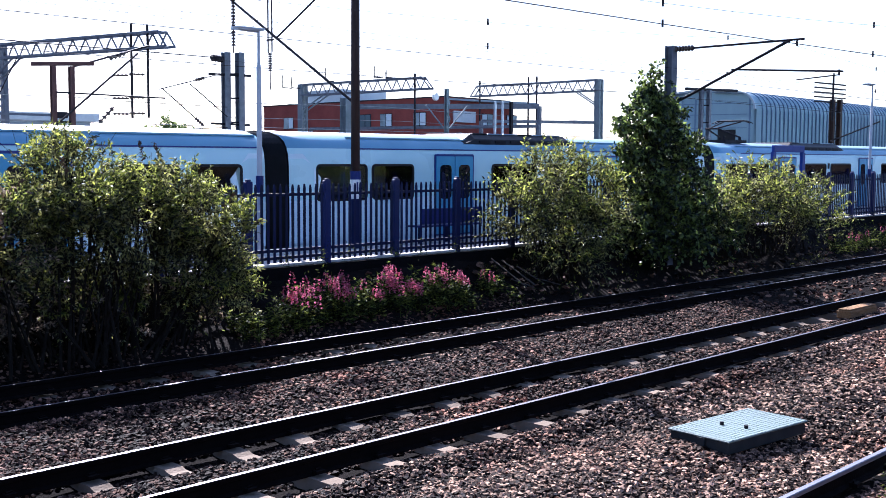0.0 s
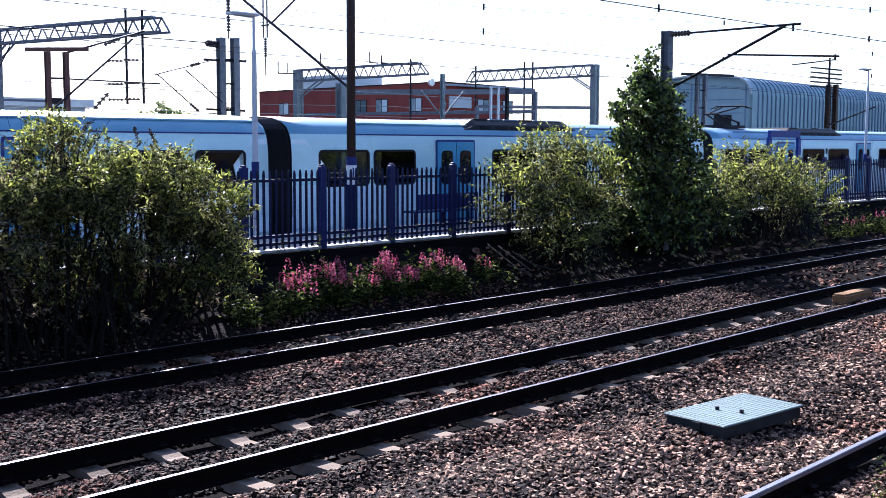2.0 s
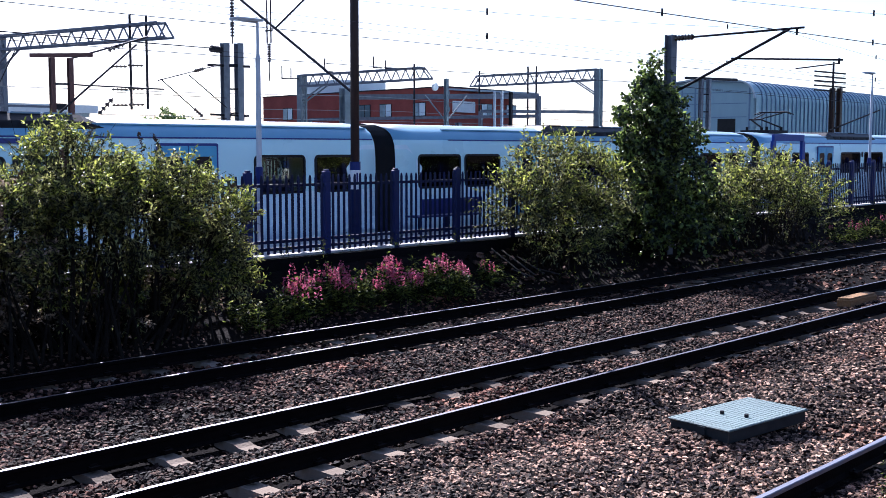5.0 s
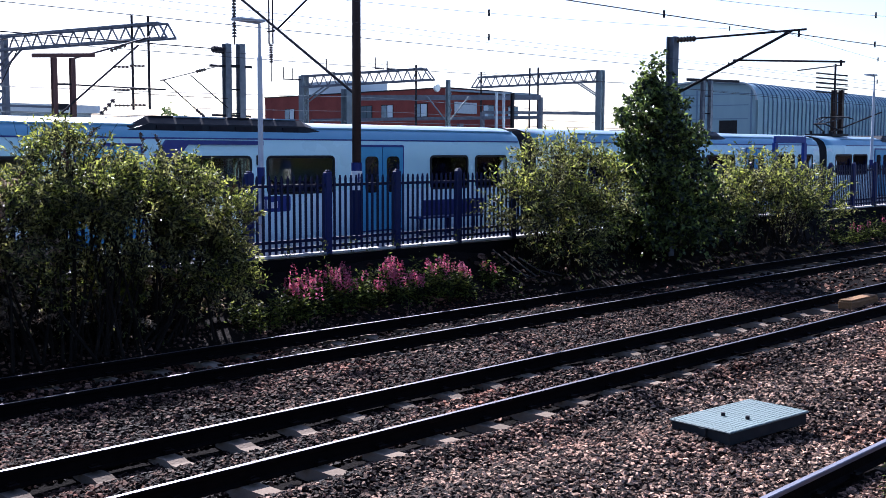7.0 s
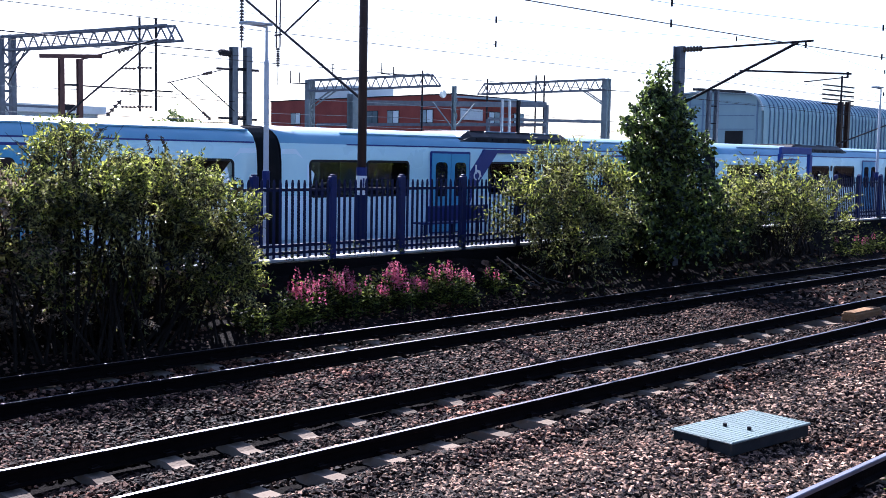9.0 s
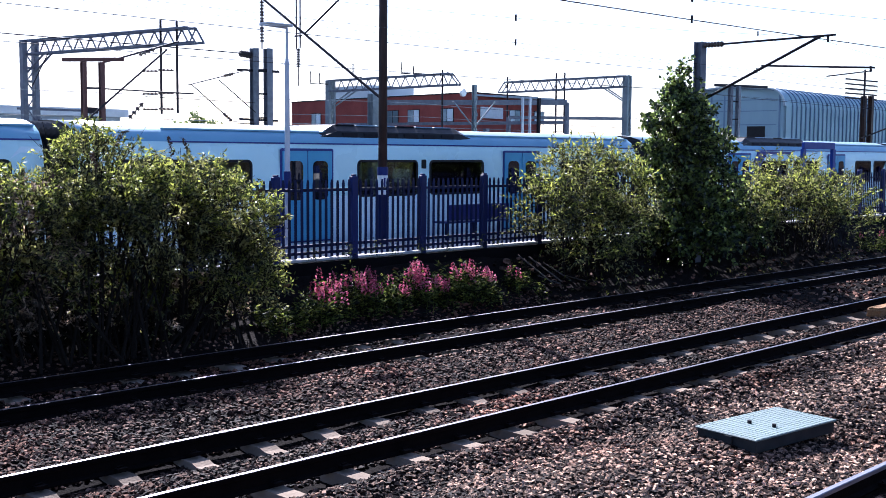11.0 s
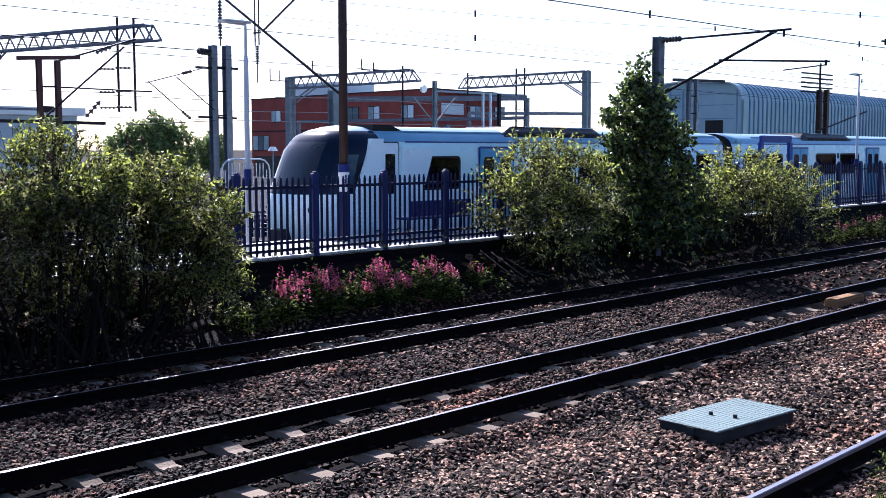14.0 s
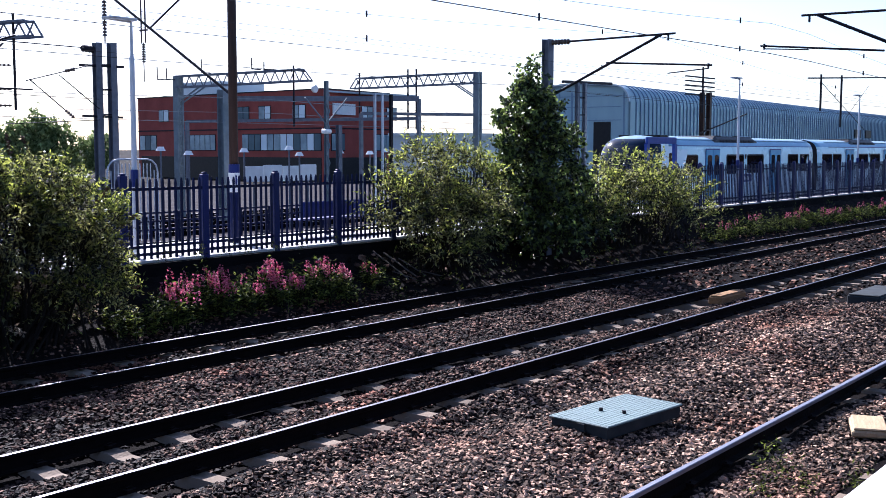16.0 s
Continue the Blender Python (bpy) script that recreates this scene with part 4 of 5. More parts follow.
flower_bed(11.8, 13.4, 16.3, 0.7, 60, 0.0)
flower_bed(18.9, 19.7, 16.7, 0.42, 22, 0.1)


def debris():
    n = 260
    x = np.where(rng.uniform(size=n) < 0.45, rng.normal(20.3, 0.8, n), rng.uniform(6, 45, n))
    y = rng.uniform(16.3, 17.6, n)
    z = np.interp(y, [15.9, 16.5, 17.0, 17.4, 17.7], [-0.36, -0.1, 0.15, 0.45, 0.62]) + 0.05
    me = stones("debris", np.stack([x, y, z], -1), rng.uniform(0.03, 0.1, n), BALLAST)
    tagged(new("debris", me), "pale rubble and broken stones scattered on the bank", "rubble", kind="stuff")
    t = thing("weeds", "low weeds growing on the bank and along the platform wall", "weeds", kind="stuff")
    m = 190
    x = rng.uniform(5, 60, m)
    y = rng.uniform(16.0, 17.7, m)
    z = np.interp(y, [15.9, 16.5, 17.0, 17.4, 17.7], [-0.36, -0.1, 0.15, 0.45, 0.62])
    p = np.stack([x, y, z], -1)[:, None, :] + rng.normal(0, 1, (m, 14, 3)) * [0.12, 0.1, 0.02] + np.abs(rng.normal(0, 1, (m, 14, 1))) * [0, 0, 0.13]
    part("foliage", leaves("foliage", p.reshape(-1, 3), 0.09, LEAF_LOW, 0.3), None, t)
    q = np.array([(11.4, 4.25, -0.2), (10.9, 3.97, -0.2), (10.24, 3.9, -0.2), (11.0, 3.2, -0.2), (10.6, 3.6, -0.2), (19.2, 17.75, 0.93), (17.2, 17.72, 0.93), (15.0, 17.7, 0.93), (50.0, 17.7, 0.95), (14.2, 17.9, 0.9), (15.9, 17.88, 0.9), (16.5, 17.9, 0.9), (18.1, 17.88, 0.9), (19.9, 17.9, 0.9), (44.0, 17.9, 0.9), (47.5, 17.9, 0.9)])
    p = q[:, None, :] + rng.normal(0, 1, (len(q), 90, 3)) * [0.1, 0.07, 0.02] + np.abs(rng.normal(0, 1, (len(q), 90, 1))) * [0, 0, 0.14]
    part("tuft", leaves("tuft", p.reshape(-1, 3), 0.05, LEAF_LOW, 0.3), None, t)


debris()


def planks():
    for x, y, z, rx, rz, ln in ((20.1, 16.85, 0.4, 38, 35, 1.1), (20.5, 16.9, 0.38, 35, 28, 1.0), (20.85, 16.8, 0.3, 32, 42, 0.8), (20.3, 16.6, 0.16, 20, 60, 0.6), (21.3, 16.6, 0.12, 15, 75, 0.7)):
        t = thing("broken_plank", "weathered plank lying on the bank", "plank", (x, y, z), "broken planks")
        t.rotation_euler = (radians(rx), 0, radians(rz))
        part("board", bevel(box(B(), -0.035, 0.035, -ln / 2, ln / 2, -0.012, 0.012), 0.004), OLD_WOOD, t)


planks()


# ---- platform furniture ----
def brown_mast():
    t = thing("catenary_mast", "brown steel catenary mast with blue and white band on the platform", "mast", (17.9, 19.85, DECK))
    part("column", rod(B(), (0, 0, 0), (0, 0, 9.2), 0.11, 0.1, 16), BROWN, t, smooth=True)
    part("base", rod(B(), (0, 0, 0), (0, 0, 1.45), 0.125, 0.125, 16), NAVY, t, "navy painted foot")
    part("white_band", rod(B(), (0, 0, 1.2), (0, 0, 1.66), 0.13, 0.13, 16), WHITE, t)
    part("blue_band", rod(B(), (0, 0, 1.66), (0, 0, 1.86), 0.131, 0.131, 16), NAVY_LIT, t)
    for s in (-0.05, 0.05):
        part("band_mark", box(B(), s - 0.02, s + 0.02, -0.138, -0.12, 1.38, 1.6), NAVY_LIT, t)
    part("strut", rod(B(), (0, 0.1, 3.52), (0, 5.6, 6.75), 0.036), DARK_STEEL, t)
    part("tie", rod(B(), (0, 3.04, 5.22), (0, 0.2, 6.75), 0.026), DARK_STEEL, t)
    bm = rod(B(), (0, 3.2, 8.2), (0, 3.2, 4.87), 0.02)
    rod(bm, (0, 3.36, 8.2), (0, 3.36, 4.87), 0.02)
    rod(bm, (0, 3.12, 5.2), (0, 3.42, 5.2), 0.025)
    rod(bm, (0, 3.28, 4.9), (0, 3.28, 3.91), 0.014)
    for k in range(8):
        rod(bm, (0, 3.28, 4.4 + k * 0.06), (0, 3.28, 4.44 + k * 0.06), 0.06, 0.045, seg=10)
    part("dropper", bm, DARK_STEEL, t)
    bm = rod(B(), (0, 4.86, 8.2), (0, 4.86, 4.95), 0.02)
    for k in range(16):
        rod(bm, (0, 4.86, 5.15 + k * 0.085), (0, 4.86, 5.2 + k * 0.085), 0.07, 0.05, seg=10)
    part("insulator_string", bm, CERAMIC, t)


brown_mast()


def platform_lamp(x, y, h=4.75):
    t = thing("platform_lamp", "pale grey platform lamp post with flat head", "lamp post", (x, y, DECK), "platform lamps")
    bm = rod(B(), (0, 0, 0), (0, 0, h - 0.75), 0.062, 0.052, 12)
    rod(bm, (0, 0, h - 0.75), (0, 0, h - 0.66), 0.06, 0.04, 12)
    rod(bm, (0, 0, h - 0.66), (0, 0, h), 0.034, 0.03, 10)
    part("post", bm, LAMP_GREY, t)
    part("sleeve", rod(B(), (0, 0, 1.45), (0, 0, 1.8), 0.08, 0.08, 12), NAVY_LIT, t)
    part("arm", rod(B(), (0.0, 0, h), (-0.55, 0.2, h + 0.05), 0.025), LAMP_GREY, t)
    part("head", bevel(box(B(), -0.58, 0.12, -0.11, 0.2, h + 0.02, h + 0.075), 0.026, 2), LAMP_GREY, t)


platform_lamp(14.1, 18.6)
platform_lamp(46.6, 19.2, 5.3)
platform_lamp(65.0, 19.6, 5.3)
platform_lamp(84.0, 19.6, 5.3)


def bench():
    t = thing("bench", "blue metal platform bench with a solid back", "bench", (21.05, 19.6, DECK))
    part("backrest", bevel(box(B(), -1.15, 1.15, -0.05, 0.0, 0.5, 0.9), 0.02), NAVY_LIT, t)
    part("seat", bevel(box(B(), -1.2, 1.2, 0.0, 0.45, 0.42, 0.47), 0.015), NAVY_LIT, t)
    for x in (-1.0, 0, 1.0):
        part("leg", beam(B(), (x, 0.2, 0), (x, 0.2, 0.42), 0.06), NAVY, t)


bench()


def sign_frame():
    t = thing("platform_sign", "blue framed platform sign standing on two posts", "sign", (39.7, 19.5, DECK))
    part("header", bevel(box(B(), -1.25, 1.25, -0.06, 0.06, 2.46, 2.72), 0.02), SIGN_BLUE, t)
    for x in (-1.2, 1.2):
        part("post", box(B(), x - 0.11, x + 0.11, -0.06, 0.06, 0, 2.46), SIGN_BLUE, t)
    part("board", box(B(), -1.13, 1.13, -0.03, 0.03, 0.9, 1.5), NAVY_LIT, t)


sign_frame()

# ---- trackside boxes ----
def cover():
    t = thing("cable_pit_cover", "grey-green grating cover of a cable pit in the ballast", "pit cover", (11.72, 6.27, -0.14))
    t.rotation_euler[2] = radians(-6)
    part("frame", bevel(box(B(), -0.78, 0.78, -0.4, 0.4, 0, 0.14), 0.01), PIT_SIDE, t, "pit frame coloured dark for its shaded sides")
    part("plate", bevel(box(B(), -0.8, 0.8, -0.42, 0.42, 0.14, 0.16), 0.006), COVER, t)
    part("bolt", rod(B(), (-0.2, 0.1, 0.16), (-0.2, 0.1, 0.2), 0.025), DARK_STEEL, t)
    part("bolt", rod(B(), (-0.12, -0.18, 0.16), (-0.12, -0.18, 0.2), 0.025), DARK_STEEL, t)
    part("latch", box(B(), -0.815, -0.775, -0.1, 0.0, 0.05, 0.14), PIT_SIDE, t)
    bar = mesh_of("bar", box(B(), -0.785, 0.785, -0.012, 0.012, 0.156, 0.1635), COVER)
    crs = mesh_of("cross_bar", box(B(), -0.009, 0.009, -0.405, 0.405, 0.156, 0.1625), COVER)
    for k in range(15):
        part("bar", bar, None, t).location = (0, -0.395 + k * 0.0564, 0)
    for k in range(27):
        part("cross_bar", crs, None, t).location = (-0.78 + k * 0.06, 0, 0)


cover()


def timber_box(x, y, sx, sy, sz, label, material, z=-0.16, rz=0):
    t = thing("trackside_box", label, "box", (x, y, z))
    t.rotation_euler[2] = radians(rz)
    part("body", bevel(box(B(), -sx / 2, sx / 2, -sy / 2, sy / 2, 0, sz), 0.02), material, t)
    part("lid", bevel(box(B(), -sx / 2 + 0.02, sx / 2 - 0.02, -sy / 2 + 0.02, sy / 2 - 0.02, sz, sz + 0.03), 0.012), material, t)


timber_box(23.35, 9.78, 1.4, 0.3, 0.17, "orange-brown timber box lying between the rails", TIMBER, -0.22)
timber_box(13.4, 3.8, 0.75, 0.42, 0.08, "pale timber block beside the near rail", PALE_WOOD, -0.2, 20)
timber_box(9.4, 3.75, 0.7, 0.35, 0.06, "pale timber block beside the near rail", PALE_WOOD, -0.22, 20)
timber_box(25.3, 7.1, 2.0, 0.7, 0.2, "grey cable pit box in the ballast", PIT_SIDE, -0.19)


# ---- overhead line structures ----
def insulator(bm, a, b, r=0.07, n=6):
    a, b = Vector(a), Vector(b)
    rod(bm, a, b, 0.025, seg=6)
    for k in range(n):
        p, q = a.lerp(b, (k + 0.2) / n), a.lerp(b, (k + 0.7) / n)
        rod(bm, p, q, r, r * 0.6, 10)


def truss(t, a, b, h=0.55, n=12, w=0.4, material=GALV):
    """Lattice boom from a to b: four chords with zigzag webs; the lower chords reach past the upper ones."""
    a, b = Vector(a), Vector(b)
    way = (b - a).normalized()
    side = way.cross(Vector((0, 0, 1))).normalized() * w / 2
    drop = Vector((0, 0, h))
    bm = B()
    for s in (-1, 1):
        o = side * s
        low = b + way * 0.4 - drop
        beam(bm, a + o, b + o, 0.08)
        beam(bm, a + o - drop, low + o, 0.08)
        beam(bm, b + o, low + o, 0.05)
        for k in range(n if s < 0 else 0):
            p, q, r = a.lerp(b, k / n), a.lerp(b, (k + 0.5) / n), a.lerp(b, (k + 1) / n)
            beam(bm, p + o, q + o - drop, 0.045)
            beam(bm, q + o - drop, r + o, 0.045)
    for k in range(n + 1):
        p = a.lerp(b, k / n)
        beam(bm, p + side, p - side, 0.035)
    part("boom", bm, material, t, "lattice steel boom")


def lattice_column(t, x, y, z1, w=0.4, material=GALV, leg=0.1):
    """Two flat legs tied by batten plates and a zigzag of flats."""
    for s in (-1, 1):
        part("leg", bevel(box(B(), x + s * w / 2 - leg, x + s * w / 2 + leg, y - 0.16, y + 0.16, -0.3, z1 + 0.03), 0.012), material, t)
    bm = B()
    n = 14
    for k in range(n):
        z, zz = k * z1 / n, (k + 1) * z1 / n
        s = 1 if k % 2 else -1
        beam(bm, (x - s * (w / 2 - 0.06), y - 0.1, z), (x + s * (w / 2 - 0.06), y - 0.1, zz), 0.045)
        box(bm, x - w / 2 + 0.08, x + w / 2 - 0.08, y - 0.13, y - 0.09, zz - 0.05, zz + 0.05)
    part("lacing", bm, material, t)


def gantry(col, tip, z, ztip, label, hang, w=0.4, material=GALV, pins=()):
    t = thing("catenary_gantry", label, "gantry", group="catenary gantries")
    lattice_column(t, col[0], col[1], z, w, material, 0.1 if w > 0.4 else 0.055)
    truss(t, (*col, z), (*tip, ztip), 0.52, 13, 0.4, GALV)
    a, b = Vector((*col, 0)), Vector((*tip, 0))
    way = (b - a).normalized()
    knee = B()
    for s in (-0.15, 0.15):
        beam(knee, (col[0] + s, col[1], z - 1.3), (col[0] + way.x * 1.3 + s, col[1] + way.y * 1.3, z - 0.5), 0.06)
    part("knee_brace", knee, material, t)
    for f, z0, z1 in hang:
        p = a.lerp(b, f)
        part("hanger", rod(B(), (p.x, p.y, z0), (p.x, p.y, z1), 0.045), DARK_STEEL, t)
        for q in (0.15, 0.7, 1.5) if w > 0.4 else ():
            bm = B()
            insulator(bm, (p.x - 0.55, p.y + 0.35, z0 + q), (p.x - 0.1, p.y + 0.05, z0 + q), 0.055, 4)
            part("insulator", bm, CERAMIC, t)
    for x, y, z0, z1 in pins:
        part("pin", rod(B(), (x, y, z0), (x, y, z1), 0.03), DARK_STEEL, t)
        part("pin_bracket", beam(B(), (x, y, z0 + 0.03), (x + 0.55, y, z0 + 0.03), 0.05), DARK_STEEL, t)
    return t


left_gantry = gantry((19.83, 42.9), (21.3, 33.5), 7.42, 7.38, "grey lattice catenary gantry behind the train", [(0.83, 4.45, 7.75), (0.92, 4.45, 7.68)], 0.48)
part("stay", rod(B(), (20.0, 41.6, 6.9), (19.85, 42.8, 5.6), 0.02), DARK_STEEL, left_gantry)
part("lower_bracket", beam(B(), (19.2, 42.7, 4.75), (22.6, 42.7, 4.75), 0.09), GALV, left_gantry)
part("bracket_post", beam(B(), (22.3, 42.7, 3.6), (22.3, 42.7, 4.8), 0.08), GALV, left_gantry)
part("bracket_box", bevel(box(B(), 21.9, 22.6, 42.6, 42.8, 4.65, 4.9), 0.03), DARK_STEEL, left_gantry)
gantry((34.7, 42.3), (36.9, 36.2), 6.6, 6.8, "grey lattice catenary gantry before the brick building", [(0.93, 4.2, 7.0)], 0.3, GALV_PALE,
       [(33.48, 42.3, 6.38, 7.0), (34.03, 42.3, 6.4, 6.95), (35.2, 41.2, 6.75, 7.4), (36.0, 38.6, 6.85, 7.4), (36.2, 38.0, 6.8, 7.2)])
gantry((45.56, 32.5), (44.45, 39.5), 7.0, 6.9, "grey lattice catenary gantry beside the depot", [(0.5, 4.2, 7.3), (0.57, 4.2, 7.3), (0.99, 5, 7.2)], 0.26, GALV_PALE)


def cantilever_mast(x, y, top, s, label, inner=-0.7, outer=-0.9):
    """H-column with a hinged cantilever; s is -1 where it reaches towards the near platform, 1 where it reaches away."""
    t = thing("catenary_mast", label, "mast", (x, y, -0.3), "catenary masts")
    top += 0.3
    part("column", ibeam(B(), 0, 0, 0, top + 0.05, 0.27, 0.24), GALV, t)
    bm = B()
    insulator(bm, (0, s * 0.15, top - 0.05), (0, s * 0.75, top - 0.05), 0.09)
    part("insulator", bm, CERAMIC, t)
    part("top_tube", rod(B(), (0, s * 0.7, top - 0.05), (0, s * 3.95, top - 0.02), 0.03), DARK_STEEL, t)
    part("strut", rod(B(), (0, s * 0.15, top - 1.55), (0, s * 3.55, top - 0.03), 0.04), DARK_STEEL, t)
    part("registration_arm", rod(B(), (0, s * 1.9, top + inner), (0, s * 5.0, top + outer), 0.026), DARK_STEEL, t)
    part("steady_arm", rod(B(), (0, s * 4.9, top + outer - 0.08), (0, s * 3.75, top + outer - 0.16), 0.016), DARK_STEEL, t)
    part("clamp", rod(B(), (0, s * 3.75, top), (0, s * 3.75, top - 0.2), 0.03), DARK_STEEL, t)
    part("drop_bracket", rod(B(), (0, s * 4.9, top + outer + 0.05), (0, s * 4.9, top + outer - 0.1), 0.03), DARK_STEEL, t)
    return t


cantilever_mast(27.27, 17.0, 6.24, -1, "grey H-section catenary mast with cantilever behind the tree")
cantilever_mast(28.0, 6.0, 6.55, 1, "grey H-section catenary mast with cantilever between the near tracks", -1.0, -0.72)


def double_mast(x, y, z, label, gap=0.6, material=GALV, w=0.2, pots=True):
    t = thing("catenary_mast", label, "mast", (x, y, -0.3), "double catenary masts")
    for s in (-gap / 2, gap / 2):
        part("column", ibeam(B(), s * 1.0, -s * 0.7, 0, z + 0.3, w, w), material, t)
    for k in (0.5, 1.4, 2.3):
        part("cross_piece", beam(B(), (-gap / 2, gap * 0.35, z - k), (gap / 2, -gap * 0.35, z - k), 0.06), DARK_STEEL, t)
    bm = B()
    if pots:
        insulator(bm, (-0.34, 0.2, z + 0.04), (-0.92, 0.1, z + 0.06), 0.14, 4)
        part("insulator", bm, DARK_STEEL, t)
        part("cross_arm", beam(B(), (-0.75, 0.5, z - 0.52), (0.55, -0.4, z - 0.56), 0.09), DARK_STEEL, t)
        part("low_arm", beam(B(), (-0.7, 0.45, z - 2.35), (0.5, -0.35, z - 2.4), 0.08), DARK_STEEL, t)
    return t


double_mast(24.95, 34.5, 7.0, "pair of grey steel catenary masts with insulators", 0.42, GALV, 0.26)
stays = thing("stay_wires", "loose stay wires and steady arms beside the double mast", "wires", (0, 34.4, 0))
for a, b, r in (((21.69, 5.47), (24.39, 6.18), 0.02), ((21.81, 5.53), (23.5, 4.28), 0.022), ((22.98, 5.73), (24.6, 4.6), 0.022), ((20.77, 3.98), (24.6, 4.2), 0.015), ((8.0, 6.76), (24.0, 6.75), 0.02), ((20.0, 5.0), (24.6, 4.95), 0.012)):
    part("stay_wire", rod(B(), (a[0], 0, a[1]), (b[0], 0, b[1]), r), DARK_STEEL, stays)
bmi = B()
insulator(bmi, (23.2, 0, 4.5), (23.55, 0, 4.25), 0.07, 4)
part("insulator", bmi, CERAMIC, stays)
bmi = B()
insulator(bmi, (23.6, 0, 5.97), (23.2, 0, 5.87), 0.07, 4)
part("insulator", bmi, CERAMIC, stays)
portal = double_mast(16.8, 32.0, 5.85, "pair of rust-brown catenary masts joined by a top beam", 0.44, RUST, 0.15, False)
part("top_beam", beam(B(), (-0.75, 0.5, 6.2), (0.8, -0.5, 6.25), 0.12), RUST, portal)
part("bracket", rod(B(), (0.2, 0, 6.1), (2.2, -1.4, 6.85), 0.03), DARK_STEEL, portal)
part("brace", rod(B(), (-0.3, 0, 4.3), (1.9, -1.2, 6.6), 0.03), DARK_STEEL, portal)
part("arm", rod(B(), (0.3, 0, 5.35), (3.3, -0.5, 5.3), 0.025), DARK_STEEL, portal)
part("foot_beam", beam(B(), (-1.5, 0.6, 4.3), (1.6, -0.5, 4.25), 0.1), DARK_STEEL, portal)
bmi = B()
insulator(bmi, (1.1, -0.2, 4.45), (1.5, -0.4, 4.95), 0.09, 4)
part("insulator", bmi, CERAMIC, portal)
bmi = B()
insulator(bmi, (1.2, -0.7, 6.4), (1.6, -1.0, 6.6), 0.08, 4)
part("insulator", bmi, CERAMIC, portal)
tower = double_mast(71.8, 32.0, 7.1, "dark brown twin catenary mast with cross-arms before the depot", 0.42, BROWN, 0.3, False)
for k in range(5):
    part("cross_arm", beam(B(), (-2.6, 0.3, 7.2 + k * 0.3), (1.4, 0, 7.2 + k * 0.3), 0.09), DARK_STEEL, tower)
part("spike", rod(B(), (-0.5, 0, 6), (-0.5, 0, 9.1), 0.07), DARK_STEEL, tower)
part("lower_arm", rod(B(), (-0.8, 0, 4.6), (3.6, -1.5, 6.0), 0.05), DARK_STEEL, tower)
past = double_mast(51.5, 30.0, 6.7, "grey catenary mast pair with a top beam past the tree", 0.35, GALV, 0.2, False)
part("top_beam", beam(B(), (-1.4, 0.3, 7.0), (3.3, 0, 7.1), 0.14), DARK_STEEL, past)


def mast_behind(x, y, z, label, w=0.24, material=GALV):
    t = thing("catenary_mast", label, "mast", (x, y, -0.3), "masts beyond the train")
    part("column", ibeam(B(), 0, 0, 0, z + 0.3, w, w), material, t)
    return t


m = mast_behind(34.0, 32.0, 6.0, "pale lattice catenary mast before the brick building", 0.15, GALV_PALE)
lace = B()
for k in range(16):
    beam(lace, (-0.1 if k % 2 else 0.1, -0.09, k * 0.36), (0.1 if k % 2 else -0.1, -0.09, (k + 1) * 0.36), 0.04)
part("lacing", lace, GALV_PALE, m)
for s in (-1, 1):
    part("brace", rod(B(), (0, 0, 4.5), (s * 0.75, s * -0.5, 5.6), 0.03), GALV_PALE, m)
part("disc", rod(B(), (-0.42, 0.2, 5.95), (-0.42, 0.3, 5.95), 0.16, 0.16, 16), WHITE, m, "round white disc")
part("collar", bevel(box(B(), -0.2, 0.2, -0.15, 0.15, 4.1, 4.3), 0.05), WHITE, m)
mast_behind(37.1, 32.0, 5.6, "slim pale mast beyond the train", 0.09, LAMP_GREY)
mast_behind(37.6, 32.0, 5.6, "slim pale mast beyond the train", 0.09, LAMP_GREY)
mast_behind(38.2, 32.0, 5.6, "slim dark mast beyond the train", 0.13, DARK_STEEL)
mast_behind(33.7, 38.0, 5.8, "broad grey-green catenary column before the brick building", 0.4, GALV_PALE)
mast_behind(35.2, 32.4, 4.2, "slim grey mast beyond the train", 0.2)


def cross_beam(a, b, label, w=0.25):
    t = thing("portal_beam", label, "beam", group="portal beams")
    part("beam", beam(B(), a, b, 0.14, w), GALV, t)
    for f in (0.0, 1.0):
        p = Vector(a).lerp(Vector(b), f)
        part("leg", beam(B(), (p.x, p.y, -0.3), (p.x, p.y, p.z), 0.16), GALV, t)


cross_beam((37.0, 40.9, 5.6), (42.1, 33.5, 5.6), "grey steel portal beam before the brick building")
cross_beam((38.2, 45.9, 4.6), (40.7, 32.4, 4.6), "lower grey steel portal beam", 0.15)
cross_beam((45.6, 32.6, 4.9), (40.7, 36.0, 4.9), "grey beam joined to the gantry column", 0.15)


# ---- overhead wires ----
def wire(y, z, label, r=0.008, sag=0.0, support=27.3, span=50.0, metal=None, clips=(), ends=(-60, 240)):
    """A wire along the line, hanging between supports; clips: places along it."""
    t = thing("overhead_wire", label, "wire", (0, y, z), "overhead wires")

    def drop(x):
        u = ((x - support) / span) % 1.0
        return -4 * sag * u * (1 - u)

    bm = B()
    step = 2.5 if sag else 50.0
    x = ends[0]
    while x < ends[1]:
        e = min(x + step, ends[1])
        rod(bm, (x, 0, drop(x)), (e, 0, drop(e)), r, seg=5)
        x = e
    part("conductor", bm, metal or DARK_STEEL, t)
    for x in clips:
        part("clip", rod(B(), (x, 0, drop(x) + 0.07), (x, 0, drop(x) - 0.05), 0.02, seg=6), DARK_STEEL, t)


